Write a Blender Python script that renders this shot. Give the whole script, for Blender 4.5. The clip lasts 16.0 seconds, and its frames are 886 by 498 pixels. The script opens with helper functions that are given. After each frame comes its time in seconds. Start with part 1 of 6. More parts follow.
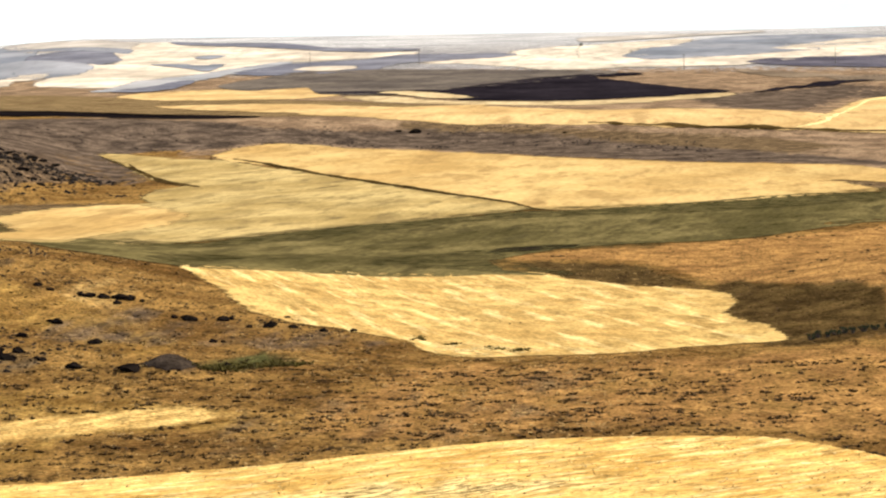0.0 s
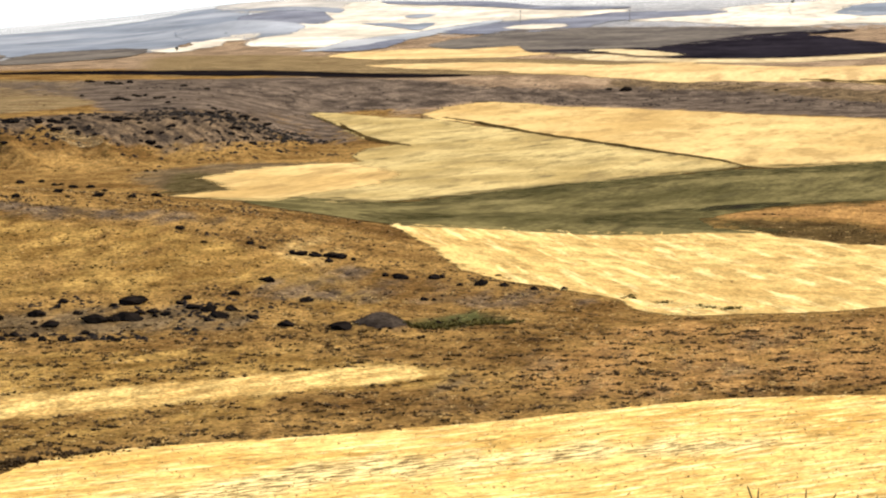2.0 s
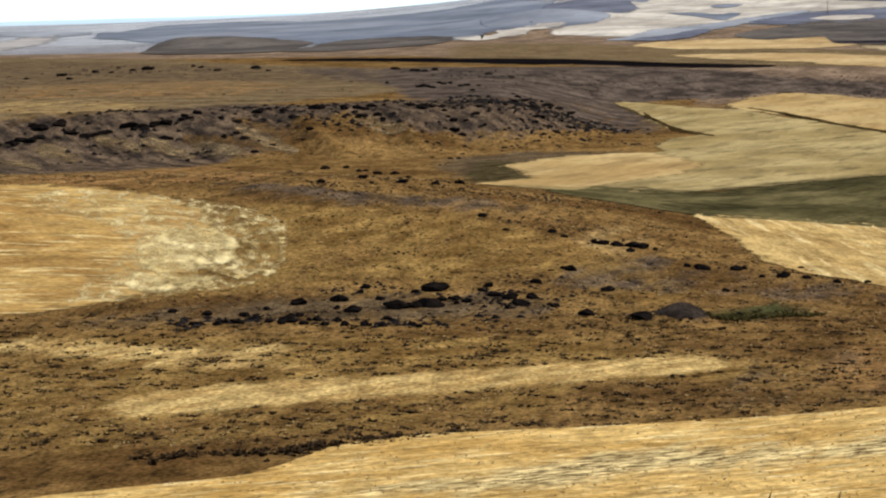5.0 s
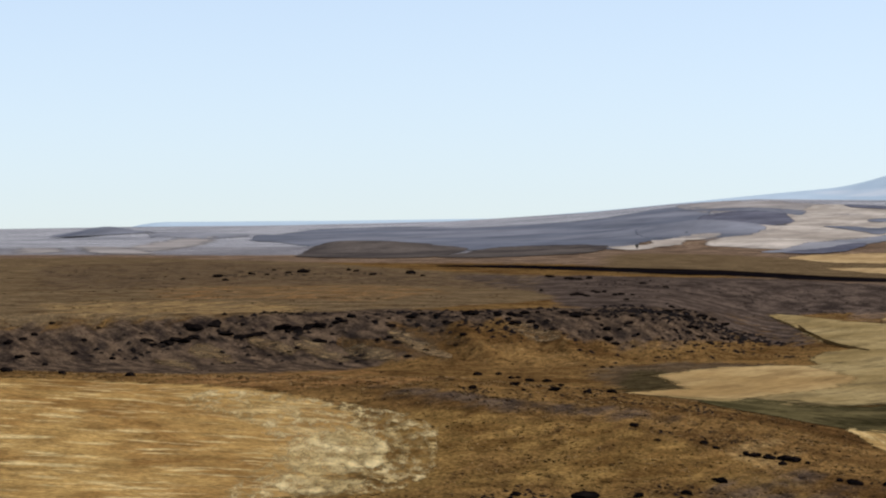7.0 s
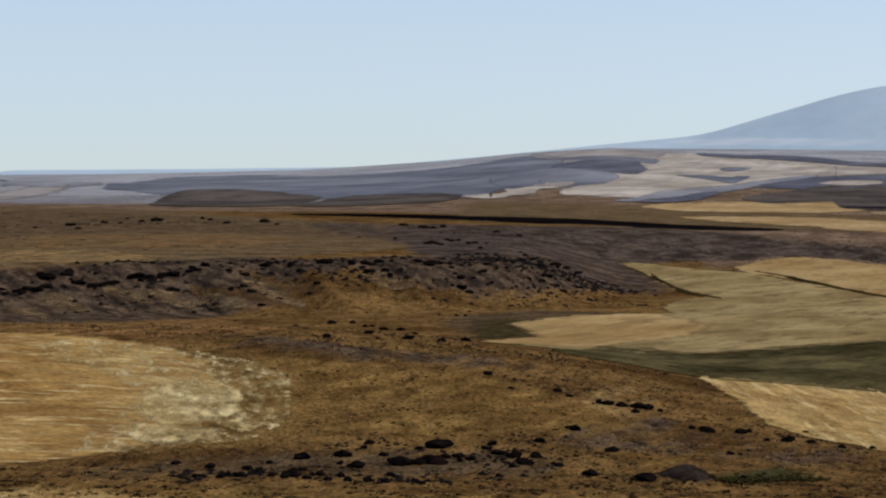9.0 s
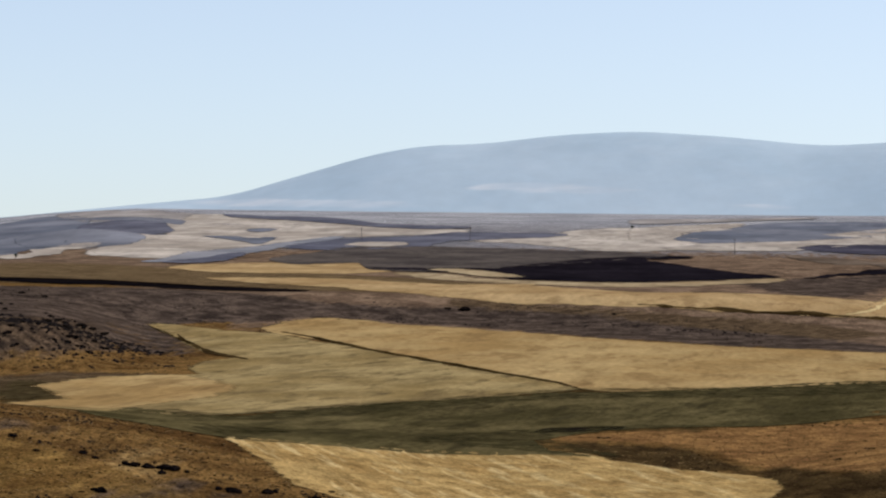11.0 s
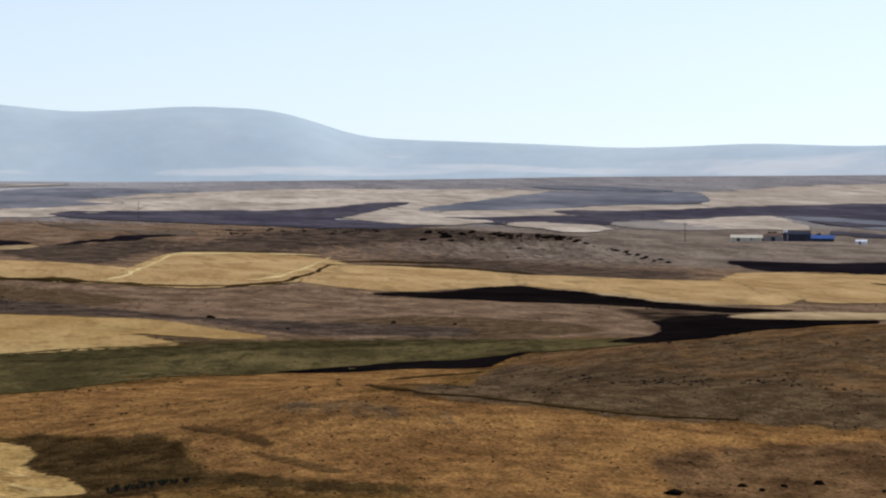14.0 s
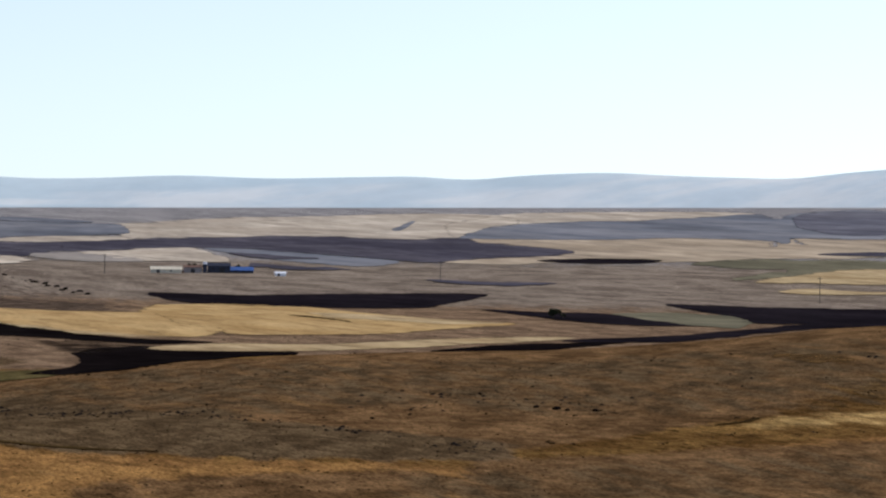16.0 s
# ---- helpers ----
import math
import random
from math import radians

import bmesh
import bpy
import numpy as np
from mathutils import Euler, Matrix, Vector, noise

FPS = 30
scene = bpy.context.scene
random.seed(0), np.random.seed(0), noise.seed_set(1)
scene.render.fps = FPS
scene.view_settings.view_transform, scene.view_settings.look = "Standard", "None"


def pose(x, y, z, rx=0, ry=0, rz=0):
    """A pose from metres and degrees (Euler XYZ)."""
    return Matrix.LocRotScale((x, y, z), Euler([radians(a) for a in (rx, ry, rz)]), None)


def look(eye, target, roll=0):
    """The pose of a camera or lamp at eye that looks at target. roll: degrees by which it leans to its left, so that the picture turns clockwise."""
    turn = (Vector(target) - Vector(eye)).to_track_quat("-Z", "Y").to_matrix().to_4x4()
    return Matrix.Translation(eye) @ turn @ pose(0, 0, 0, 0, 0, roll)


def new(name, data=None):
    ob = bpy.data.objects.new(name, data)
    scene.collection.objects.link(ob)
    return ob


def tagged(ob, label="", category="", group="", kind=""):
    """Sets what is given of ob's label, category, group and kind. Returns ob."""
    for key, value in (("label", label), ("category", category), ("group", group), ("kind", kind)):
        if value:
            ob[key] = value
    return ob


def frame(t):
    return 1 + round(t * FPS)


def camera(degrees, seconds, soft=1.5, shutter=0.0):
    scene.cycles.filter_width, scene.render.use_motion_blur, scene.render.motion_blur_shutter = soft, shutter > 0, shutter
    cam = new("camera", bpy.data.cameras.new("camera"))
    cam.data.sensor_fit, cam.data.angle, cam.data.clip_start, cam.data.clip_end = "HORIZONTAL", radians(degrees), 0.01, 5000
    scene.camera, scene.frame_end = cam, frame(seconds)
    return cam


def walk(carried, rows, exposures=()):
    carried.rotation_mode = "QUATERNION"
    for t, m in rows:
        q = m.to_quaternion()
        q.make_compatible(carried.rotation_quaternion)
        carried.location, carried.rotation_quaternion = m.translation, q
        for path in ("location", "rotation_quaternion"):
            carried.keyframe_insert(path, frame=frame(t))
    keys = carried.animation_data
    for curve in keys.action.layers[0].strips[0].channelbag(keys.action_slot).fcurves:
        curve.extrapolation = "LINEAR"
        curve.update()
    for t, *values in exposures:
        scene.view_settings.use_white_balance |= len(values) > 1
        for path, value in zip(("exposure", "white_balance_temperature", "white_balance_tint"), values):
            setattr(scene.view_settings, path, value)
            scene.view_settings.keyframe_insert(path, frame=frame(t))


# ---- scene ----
from mathutils.geometry import delaunay_2d_cdt

cam = camera(16.0, 16.0, soft=2.2)
EYE = 33.6


def lattice(i, j, seed):
    n = (i.astype(np.int64) * 374761393 + j.astype(np.int64) * 668265263 + seed * 1442695041) & 0xFFFFFFFF
    n = ((n ^ (n >> 13)) * 1274126177) & 0xFFFFFFFF
    return ((n ^ (n >> 16)) & 0xFFFF) / 32767.5 - 1


def swell(x, y, size, seed):
    """Smooth value noise from -1 to 1 with bumps of the given size in metres."""
    u, v = x / size, y / size
    i, j = np.floor(u), np.floor(v)
    a, b = u - i, v - j
    a, b = a * a * (3 - 2 * a), b * b * (3 - 2 * b)
    n00, n10 = lattice(i, j, seed), lattice(i + 1, j, seed)
    n01, n11 = lattice(i, j + 1, seed), lattice(i + 1, j + 1, seed)
    return (n00 * (1 - a) + n10 * a) * (1 - b) + (n01 * (1 - a) + n11 * a) * b


def step(v, lo, hi):
    s = np.clip((v - lo) / (hi - lo), 0, 1)
    return s * s * (3 - 2 * s)


def ridge(r, mid, front, back):
    return np.exp(-0.5 * ((r - mid) / np.where(r < mid, front, back)) ** 2)


def lump(x, y, bearing, far, wide, deep, high):
    """A rounded hill: bearing in degrees from north (east positive), half widths across and along the bearing."""
    c, s = math.cos(math.radians(bearing)), math.sin(math.radians(bearing))
    across, along = x * c - y * s, x * s + y * c - far
    return high * np.exp(-0.5 * ((across / wide) ** 2 + (along / deep) ** 2))


def land(x, y):
    """Height of the ground over the valley floor, in metres; the look-out hill stands at the origin."""
    x, y = np.asarray(x, float), np.asarray(y, float)
    r = np.maximum(np.hypot(x, y), 0.01)
    b = np.degrees(np.arctan2(x, y))
    z = np.interp(r, (0, 40, 68, 80, 95, 130, 165, 200, 230), (32, 26.6, 22.3, 20.4, 16.3, 7.2, 2.0, 0.4, 0))
    z = z - 0.5 * step(-b, 0.5, 13) * step(r, 45, 62) * (1 - step(r, 82, 120))
    # stubble hill and orange hill, and the broad brown hill behind it
    z = z + np.interp(b, (-60, -20, -15, -12, -9, -6, -4.5, -1.5, 0), (8, 10.8, 10.5, 10.1, 8.0, 5.2, 3.4, 0.8, 0)) * ridge(r, 430, 55, 60)
    z = z + np.interp(b, (5, 8, 10, 12, 15, 19, 23, 31, 60), (0, 3.5, 6.5, 7.2, 6.0, 4.0, 2.2, 1.5, 0)) * ridge(r, 430, 60, 50)
    z = z + np.interp(b, (11, 13, 15, 17, 18, 20, 22, 25, 26.5, 28.5, 30, 31, 60), (0, 0.8, 3.0, 6.0, 7.2, 9.0, 10.2, 11.2, 12.5, 14.5, 16.6, 17.3, 19)) * ridge(r, 620, 110, 75)
    # stony scarp with the plateau above it
    foot = np.interp(b, (-60, -12, -8, -5), (650, 665, 690, 705))
    foot_far = np.interp(b, (-10, -5, 0, 8, 14), (940, 985, 1060, 1050, 1010))
    rise = np.interp(b, (-60, -7, -5, 4, 10, 14, 30), (9.4, 9.0, 7.6, 6.5, 3.5, 2.0, 0))
    # spurs and gullies slant down the scarp
    slant = b + 0.02 * (r - 690)
    foot = foot + step(b, -24, -21) * (1 - step(b, -8.2, -7.2)) * (5 * swell(slant, b * 0, 0.5, 91) + 3 * swell(slant, b * 0, 0.23, 92))
    # towards the east the scarp dies out and a gentler bank behind takes over
    share = step(b, -8.6, -5.8)
    z = z + rise * ((1 - share) * step(r, foot, foot + 65 + 60 * share) + share * step(r, foot_far, foot_far + 150))
    # far country climbs to its edge
    edge = np.interp(b, (-60, -21, -18, -15, -12, -9.5, -8, -6.5, -3, 5, 7, 13, 15, 23, 31, 60), (-0.4, -0.45, -0.38, -0.33, -0.24, -0.06, 0.1, 0.2, 0.19, 0.2, 0.21, 0.33, 0.39, 0.51, 0.63, 0.6))
    at = np.log(np.maximum(r, 1) / 1400) / math.log(4000 / 1400)
    near = np.degrees(np.arctan2(z - EYE, 1400))
    far = EYE + r * np.tan(np.radians(near + (edge - near) * np.clip(at, 0, 1)))
    z = np.where(r > 1400, far, z)
    z = z - 60 * step(r, 4020, 4300)
    # knolls
    z = z + lump(x, y, 13.5, 1750, 120, 90, 8) + lump(x, y, 9.5, 1850, 110, 80, 4)
    z = z + lump(x, y, -14.1, 1900, 13, 60, 4.3) + lump(x, y, -13.3, 1900, 15, 60, 3.8) + lump(x, y, -12.5, 1900, 20, 60, 2.4) + lump(x, y, -10.5, 2000, 120, 60, 3)
    z = z + lump(x, y, -7.5, 2500, 38, 70, 8) + lump(x, y, -18.25, 2900, 24, 60, 9) + lump(x, y, -16.7, 2800, 60, 60, 5)
    z = z + lump(x, y, -5.03, 322.7, 1.9, 2.2, 1.6)
    rough = step(r, 20, 260) * np.minimum(1, 380 / r)
    return z + rough * (0.62 * swell(x, y, 61, 3) + 0.17 * swell(x, y, 19, 7))


# seconds, yaw to the left, pitch up, roll (degrees); the camera pans on one spot
ROWS = [(0.0, 0.042, -3.708, -0.827), (0.5, 1.002, -3.802, -0.906), (1.0, 1.962, -3.932, -0.963), (1.5, 2.925, -4.133, -1.079), (2.0, 3.889, -4.401, -1.134), (2.5, 4.853, -4.716, -1.222), (3.0, 5.815, -5.034, -1.242), (3.5, 6.781, -5.265, -1.319), (3.7, 7.159, -5.287, -1.311), (5.8, 10.553, -2.971, -0.182), (6.0, 10.818, -2.417, -0.056), (6.5, 11.472, -1.063, 0.238), (7.0, 12.156, -0.743, 0.377), (7.5, 12.840, -0.970, 0.211), (8.0, 13.063, -1.209, 0.140), (8.5, 11.846, -1.456, 0.288), (9.0, 9.496, -1.660, 0.429), (9.5, 7.105, -1.388, 0.590), (10.0, 4.864, -0.724, 0.842), (10.2, 4.017, -0.523, 0.899), (12.3, -4.124, -0.452, 0.303), (12.5, -5.016, -0.514, 0.438), (13.0, -7.464, -0.656, 0.498), (13.5, -10.083, -0.800, 0.507), (14.0, -12.615, -0.946, 0.595), (14.5, -15.060, -0.969, 0.673), (15.0, -17.508, -0.815, 0.717), (15.5, -20.198, -0.533, 0.831), (16.0, -23.123, -0.236, 0.891)]


def heading(yaw, pitch):
    a, b = radians(yaw), radians(pitch)
    return Vector((-math.sin(a) * math.cos(b), math.cos(a) * math.cos(b), math.sin(b)))


SPOT = Vector((0.05, 0.03, EYE))
# seconds, stops, white balance in kelvin, tint
EXPOSURE = [(0.0, 1.57, 7600, 7), (1.5, 1.74, 7200, 6), (1.8, 1.72, 7100, 5), (2.2, 1.64, 7000, 5), (2.5, 1.22, 6980, 5), (2.8, 0.94, 6750, 6), (3.7, 0.84, 6600, 6), (6.0, 0.84, 6150, 8), (6.5, 0.5, 6350, 14), (7.0, 0.23, 6300, 13), (7.6, 0.03, 6250, 13),
            (8.5, -0.1, 6200, 13), (10.2, 0.06, 6300, 13), (12.3, 0.16, 6500, 13), (13.5, 0.2, 6500, 13), (16.0, 0.22, 6450, 12)]
walk(cam, [(t, look(SPOT, SPOT + heading(yaw, pitch) * 100, roll)) for t, yaw, pitch, roll in ROWS], EXPOSURE)

# ---- light ----
SUN_BEARING, SUN_HEIGHT = 80.0, 46.0
world = bpy.data.worlds.new("sky")
scene.world = world
world.use_nodes = True
wn, wl = world.node_tree.nodes, world.node_tree.links
sky = wn.new("ShaderNodeTexSky")
sky.sky_type, sky.sun_disc = "NISHITA", False
sky.sun_elevation, sky.sun_rotation = radians(SUN_HEIGHT), radians(SUN_BEARING)
sky.altitude, sky.air_density, sky.dust_density, sky.ozone_density = 1500, 1.0, 3.0, 0.8
coords, lift = wn.new("ShaderNodeTexCoord"), wn.new("ShaderNodeMapping")
lift.inputs["Location"].default_value = (0, 0, 0.05)
wl.new(coords.outputs["Generated"], lift.inputs["Vector"])
wl.new(lift.outputs["Vector"], sky.inputs["Vector"])
haze = wn.new("ShaderNodeHueSaturation")
haze.inputs["Saturation"].default_value = 0.78
wl.new(sky.outputs["Color"], haze.inputs["Color"])
wl.new(haze.outputs["Color"], wn["Background"].inputs["Color"])
wn["Background"].inputs["Strength"].default_value = 0.15
sun = new("sun", bpy.data.lights.new("sun", "SUN"))
sun.data.energy, sun.data.angle, sun.data.color = 2.2, radians(0.6), (1.0, 0.94, 0.84)
toward = Vector((math.sin(radians(SUN_BEARING)) * math.cos(radians(SUN_HEIGHT)), math.cos(radians(SUN_BEARING)) * math.cos(radians(SUN_HEIGHT)), math.sin(radians(SUN_HEIGHT))))
sun.matrix_world = look((0, 0, 200), Vector((0, 0, 200)) - toward)


# ---- materials ----
def earth(name, low, high, fleck, sizes, amount=0.45, turn=0.0, long=1.0, grain=0.5, relief=0.3, rows=0.0, row_colour=(0.5, 0.4, 0.2), row_turn=0.0, covers=(), fray=0.0, thin=0.0, melt=0.8, row_long=14, mottle=0.22, fray_turn=0.0, fray_long=1.0, patch=(4, 5.0, 85)):
    """Ground cover: two tones in large patches, flecks of a third, fine grain; long stretches the flecks along the bearing turn."""
    m = bpy.data.materials.new(name)
    m.use_nodes = True
    n, l = m.node_tree.nodes, m.node_tree.links
    bsdf = n["Principled BSDF"]
    bsdf.inputs["Roughness"].default_value = 0.95
    bsdf.inputs["Specular IOR Level"].default_value = 0.0
    place = n.new("ShaderNodeTexCoord").outputs["Object"]

    def clouds(size, stretch, detail, way=turn):
        mp = n.new("ShaderNodeMapping")
        mp.vector_type = "TEXTURE"
        mp.inputs["Rotation"].default_value = (0, 0, radians(way))
        mp.inputs["Scale"].default_value = (size * stretch, size, size)
        l.new(place, mp.inputs["Vector"])
        t = n.new("ShaderNodeTexNoise")
        t.inputs["Scale"].default_value, t.inputs["Detail"].default_value, t.inputs["Roughness"].default_value = 1.0, detail, 0.62
        l.new(mp.outputs["Vector"], t.inputs["Vector"])
        return t.outputs["Fac"]

    def ramp(value, lo, hi):
        r = n.new("ShaderNodeMapRange")
        r.interpolation_type = "SMOOTHSTEP"
        l.new(value, r.inputs["Value"])
        r.inputs["From Min"].default_value, r.inputs["From Max"].default_value = lo, hi
        return r.outputs["Result"]

    def mix(fac, a, b, kind="MIX"):
        x = n.new("ShaderNodeMix")
        x.data_type, x.blend_type = "RGBA", kind
        for socket, v in ((x.inputs["Factor"], fac), (x.inputs["A"], a), (x.inputs["B"], b)):
            if isinstance(v, (int, float)):
                socket.default_value = v
            elif isinstance(v, tuple):
                socket.default_value = (*v, 1)
            else:
                l.new(v, socket)
        return x.outputs["Result"]

    big, mid, small = sizes
    colour = mix(ramp(clouds(big, max(1, long * 0.4), 5), 0.34, 0.66), low, high)
    flecks = ramp(clouds(mid, long, 5), 0.5, 0.72)
    scaled = n.new("ShaderNodeMath")
    scaled.operation = "MULTIPLY"
    l.new(flecks, scaled.inputs[0])
    scaled.inputs[1].default_value = amount
    colour = mix(scaled.outputs[0], colour, fleck)
    if rows:
        lines = ramp(clouds(rows, row_long, 3, row_turn), 0.52, 0.68)
        half = n.new("ShaderNodeMath")
        half.operation = "MULTIPLY"
        l.new(lines, half.inputs[0])
        half.inputs[1].default_value = 0.75
        colour = mix(half.outputs[0], colour, row_colour)
    if covers:
        patchy = clouds(patch[0], patch[1], 6, patch[2])
    for attribute, dull, bright, size, stretch, way in covers:
        share = n.new("ShaderNodeAttribute")
        share.attribute_name = attribute
        torn = n.new("ShaderNodeMath")
        torn.operation = "MULTIPLY_ADD"
        l.new(patchy, torn.inputs[0])
        torn.inputs[1].default_value = 1.5
        torn.inputs[2].default_value = -0.75
        # ragged only where the cover grows at all
        gate, ragged, total = n.new("ShaderNodeMath"), n.new("ShaderNodeMath"), n.new("ShaderNodeMath")
        gate.operation, gate.use_clamp, ragged.operation = "MULTIPLY", True, "MULTIPLY"
        l.new(share.outputs["Fac"], gate.inputs[0])
        gate.inputs[1].default_value = 4.0
        l.new(gate.outputs[0], ragged.inputs[0])
        l.new(torn.outputs[0], ragged.inputs[1])
        l.new(share.outputs["Fac"], total.inputs[0])
        l.new(ragged.outputs[0], total.inputs[1])
        colour = mix(ramp(total.outputs[0], 0.3, 0.75), colour, mix(ramp(clouds(size, stretch, 5, way), 0.36, 0.64), dull, bright))
    fine = clouds(small, max(1, long * 0.7), 6)
    shade = n.new("ShaderNodeMapRange")
    l.new(fine, shade.inputs["Value"])
    shade.inputs["From Min"].default_value, shade.inputs["From Max"].default_value = 0.28, 0.72
    shade.inputs["To Min"].default_value, shade.inputs["To Max"].default_value = 1 - grain, 1 + grain
    spots = n.new("ShaderNodeMapRange")
    l.new(clouds(mid * 1.7, max(1, long * 0.6), 4), spots.inputs["Value"])
    spots.inputs["From Min"].default_value, spots.inputs["From Max"].default_value = 0.32, 0.68
    spots.inputs["To Min"].default_value, spots.inputs["To Max"].default_value = 1 - mottle, 1 + mottle
    both = n.new("ShaderNodeMath")
    both.operation = "MULTIPLY"
    l.new(shade.outputs["Result"], both.inputs[0])
    l.new(spots.outputs["Result"], both.inputs[1])
    tone = n.new("ShaderNodeCombineColor")
    for k in range(3):
        l.new(both.outputs[0], tone.inputs[k])
    colour = mix(1.0, colour, tone.outputs["Color"], "MULTIPLY")
    l.new(colour, bsdf.inputs["Base Color"])
    bump = n.new("ShaderNodeBump")
    bump.inputs["Strength"].default_value, bump.inputs["Distance"].default_value = 0.8, relief
    l.new(fine, bump.inputs["Height"])
    l.new(bump.outputs["Normal"], bsdf.inputs["Normal"])
    if fray:
        # the sown ground thins out along its margin
        margin = n.new("ShaderNodeAttribute")
        margin.attribute_name = "margin"
        gaps, share = n.new("ShaderNodeMath"), n.new("ShaderNodeMath")
        gaps.operation = share.operation = "MULTIPLY_ADD"
        l.new(clouds(fray, fray_long, 5, fray_turn), gaps.inputs[0])
        gaps.inputs[1].default_value = 3.2
        gaps.inputs[2].default_value = -2.15 - thin
        l.new(margin.outputs["Fac"], share.inputs[0])
        share.inputs[1].default_value = 2.2
        l.new(gaps.outputs[0], share.inputs[2])
        l.new(ramp(share.outputs[0], 0.2, 0.2 + melt), bsdf.inputs["Alpha"])
    return m


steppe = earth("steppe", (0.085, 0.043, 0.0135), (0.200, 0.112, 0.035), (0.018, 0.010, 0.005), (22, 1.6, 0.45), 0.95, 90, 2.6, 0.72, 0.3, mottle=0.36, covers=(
    # the plain and haze tones: distance haze put into the ground colour
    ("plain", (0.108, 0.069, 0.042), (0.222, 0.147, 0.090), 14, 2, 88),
    ("grey_plain", (0.130, 0.101, 0.077), (0.235, 0.188, 0.145), 22, 2, 86),
    ("sage", (0.084, 0.053, 0.025), (0.172, 0.116, 0.056), 10, 1.5, 20),
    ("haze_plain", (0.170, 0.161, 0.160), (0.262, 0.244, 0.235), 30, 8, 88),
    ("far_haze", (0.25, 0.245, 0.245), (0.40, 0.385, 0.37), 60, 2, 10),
    ("golden", (0.118, 0.063, 0.0175), (0.222, 0.130, 0.038), 5, 2.5, 70),
    ("tan", (0.19, 0.110, 0.040), (0.38, 0.245, 0.094), 3.0, 2, -60),
    ("amber", (0.158, 0.080, 0.028), (0.268, 0.141, 0.047), 9, 1.3, 60),
    ("russet", (0.080, 0.044, 0.019), (0.168, 0.095, 0.042), 9, 1.6, 60),
    ("bleach", (0.29, 0.172, 0.056), (0.46, 0.305, 0.110), 2.2, 4, 60),
    ("ashen", (0.062, 0.040, 0.022), (0.125, 0.082, 0.043), 4, 3, 60),
    ("stony", (0.030, 0.021, 0.015), (0.118, 0.077, 0.045), 3.2, 4, -58),
    ("rubble", (0.038, 0.027, 0.020), (0.102, 0.072, 0.051), 10, 1.6, 86),
    ("dark", (0.060, 0.038, 0.019), (0.112, 0.074, 0.038), 6, 3, 60),
    # hollow ground; relief shade along the slope's fold is painted with it too
    ("dark_brown", (0.034, 0.020, 0.008), (0.072, 0.044, 0.016), 4, 2, 90),
    ("verge", (0.032, 0.022, 0.009), (0.066, 0.048, 0.020), 3.0, 4, 70),
    ("scrub", (0.030, 0.030, 0.010), (0.060, 0.055, 0.020), 2.0, 2, 60)))
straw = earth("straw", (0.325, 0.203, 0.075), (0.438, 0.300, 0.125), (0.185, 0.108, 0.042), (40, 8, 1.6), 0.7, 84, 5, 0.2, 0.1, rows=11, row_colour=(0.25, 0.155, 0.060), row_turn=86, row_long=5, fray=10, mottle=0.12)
# lighter copy of straw for the far fields
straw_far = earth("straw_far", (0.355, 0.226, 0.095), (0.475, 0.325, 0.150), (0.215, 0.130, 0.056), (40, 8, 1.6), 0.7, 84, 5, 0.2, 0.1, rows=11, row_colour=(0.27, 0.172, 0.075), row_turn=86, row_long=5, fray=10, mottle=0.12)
straw_rows = earth("straw_rows", (0.318, 0.195, 0.066), (0.428, 0.282, 0.103), (0.150, 0.086, 0.027), (16, 2.2, 0.5), 0.75, -76, 3, 0.45, 0.15, rows=2.4, row_colour=(0.60, 0.44, 0.195), row_turn=-76, row_long=9, fray=3, mottle=0.3)
straw_green = earth("straw_green", (0.245, 0.168, 0.064), (0.36, 0.262, 0.112), (0.115, 0.082, 0.036), (30, 6, 1.0), 1.0, 80, 4, 0.25, 0.1, rows=8, row_colour=(0.175, 0.122, 0.052), row_turn=78, row_long=4, fray=7)
straw_near = earth("straw_near", (0.39, 0.222, 0.060), (0.53, 0.335, 0.110), (0.16, 0.086, 0.027), (10, 0.8, 0.25), 0.85, 42, 3.5, 0.55, 0.12, rows=0.8, row_colour=(0.68, 0.51, 0.235), row_turn=40, row_long=6, covers=(("streak", (0.085, 0.048, 0.018), (0.72, 0.525, 0.225), 0.5, 4, 42),), fray=0.8, mottle=0.34)
straw_hill = earth("straw_hill", (0.235, 0.122, 0.034), (0.415, 0.255, 0.080), (0.14, 0.074, 0.024), (14, 2.4, 0.5), 0.7, 0, 2.2, 0.5, 0.12, rows=2.0, row_colour=(0.62, 0.46, 0.20), row_turn=4, row_long=4, fray=3, mottle=0.28)
chaff = earth("chaff", (0.42, 0.285, 0.105), (0.64, 0.49, 0.23), (0.24, 0.14, 0.048), (9, 1.6, 0.3), 0.7, 104, 3, 0.45, 0.1, fray=1.5, thin=1.15, melt=1.1, fray_turn=104, fray_long=2.6)
chaff_heap = earth("chaff_heap", (0.50, 0.36, 0.145), (0.70, 0.545, 0.26), (0.34, 0.22, 0.08), (7, 1.4, 0.3), 0.6, 104, 3, 0.45, 0.1, fray=1.6, thin=0.7, melt=1.3, fray_turn=104, fray_long=2.6, mottle=0.3)
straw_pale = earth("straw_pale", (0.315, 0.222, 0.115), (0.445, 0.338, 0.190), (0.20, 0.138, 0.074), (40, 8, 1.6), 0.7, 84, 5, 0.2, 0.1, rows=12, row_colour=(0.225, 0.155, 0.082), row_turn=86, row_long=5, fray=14)
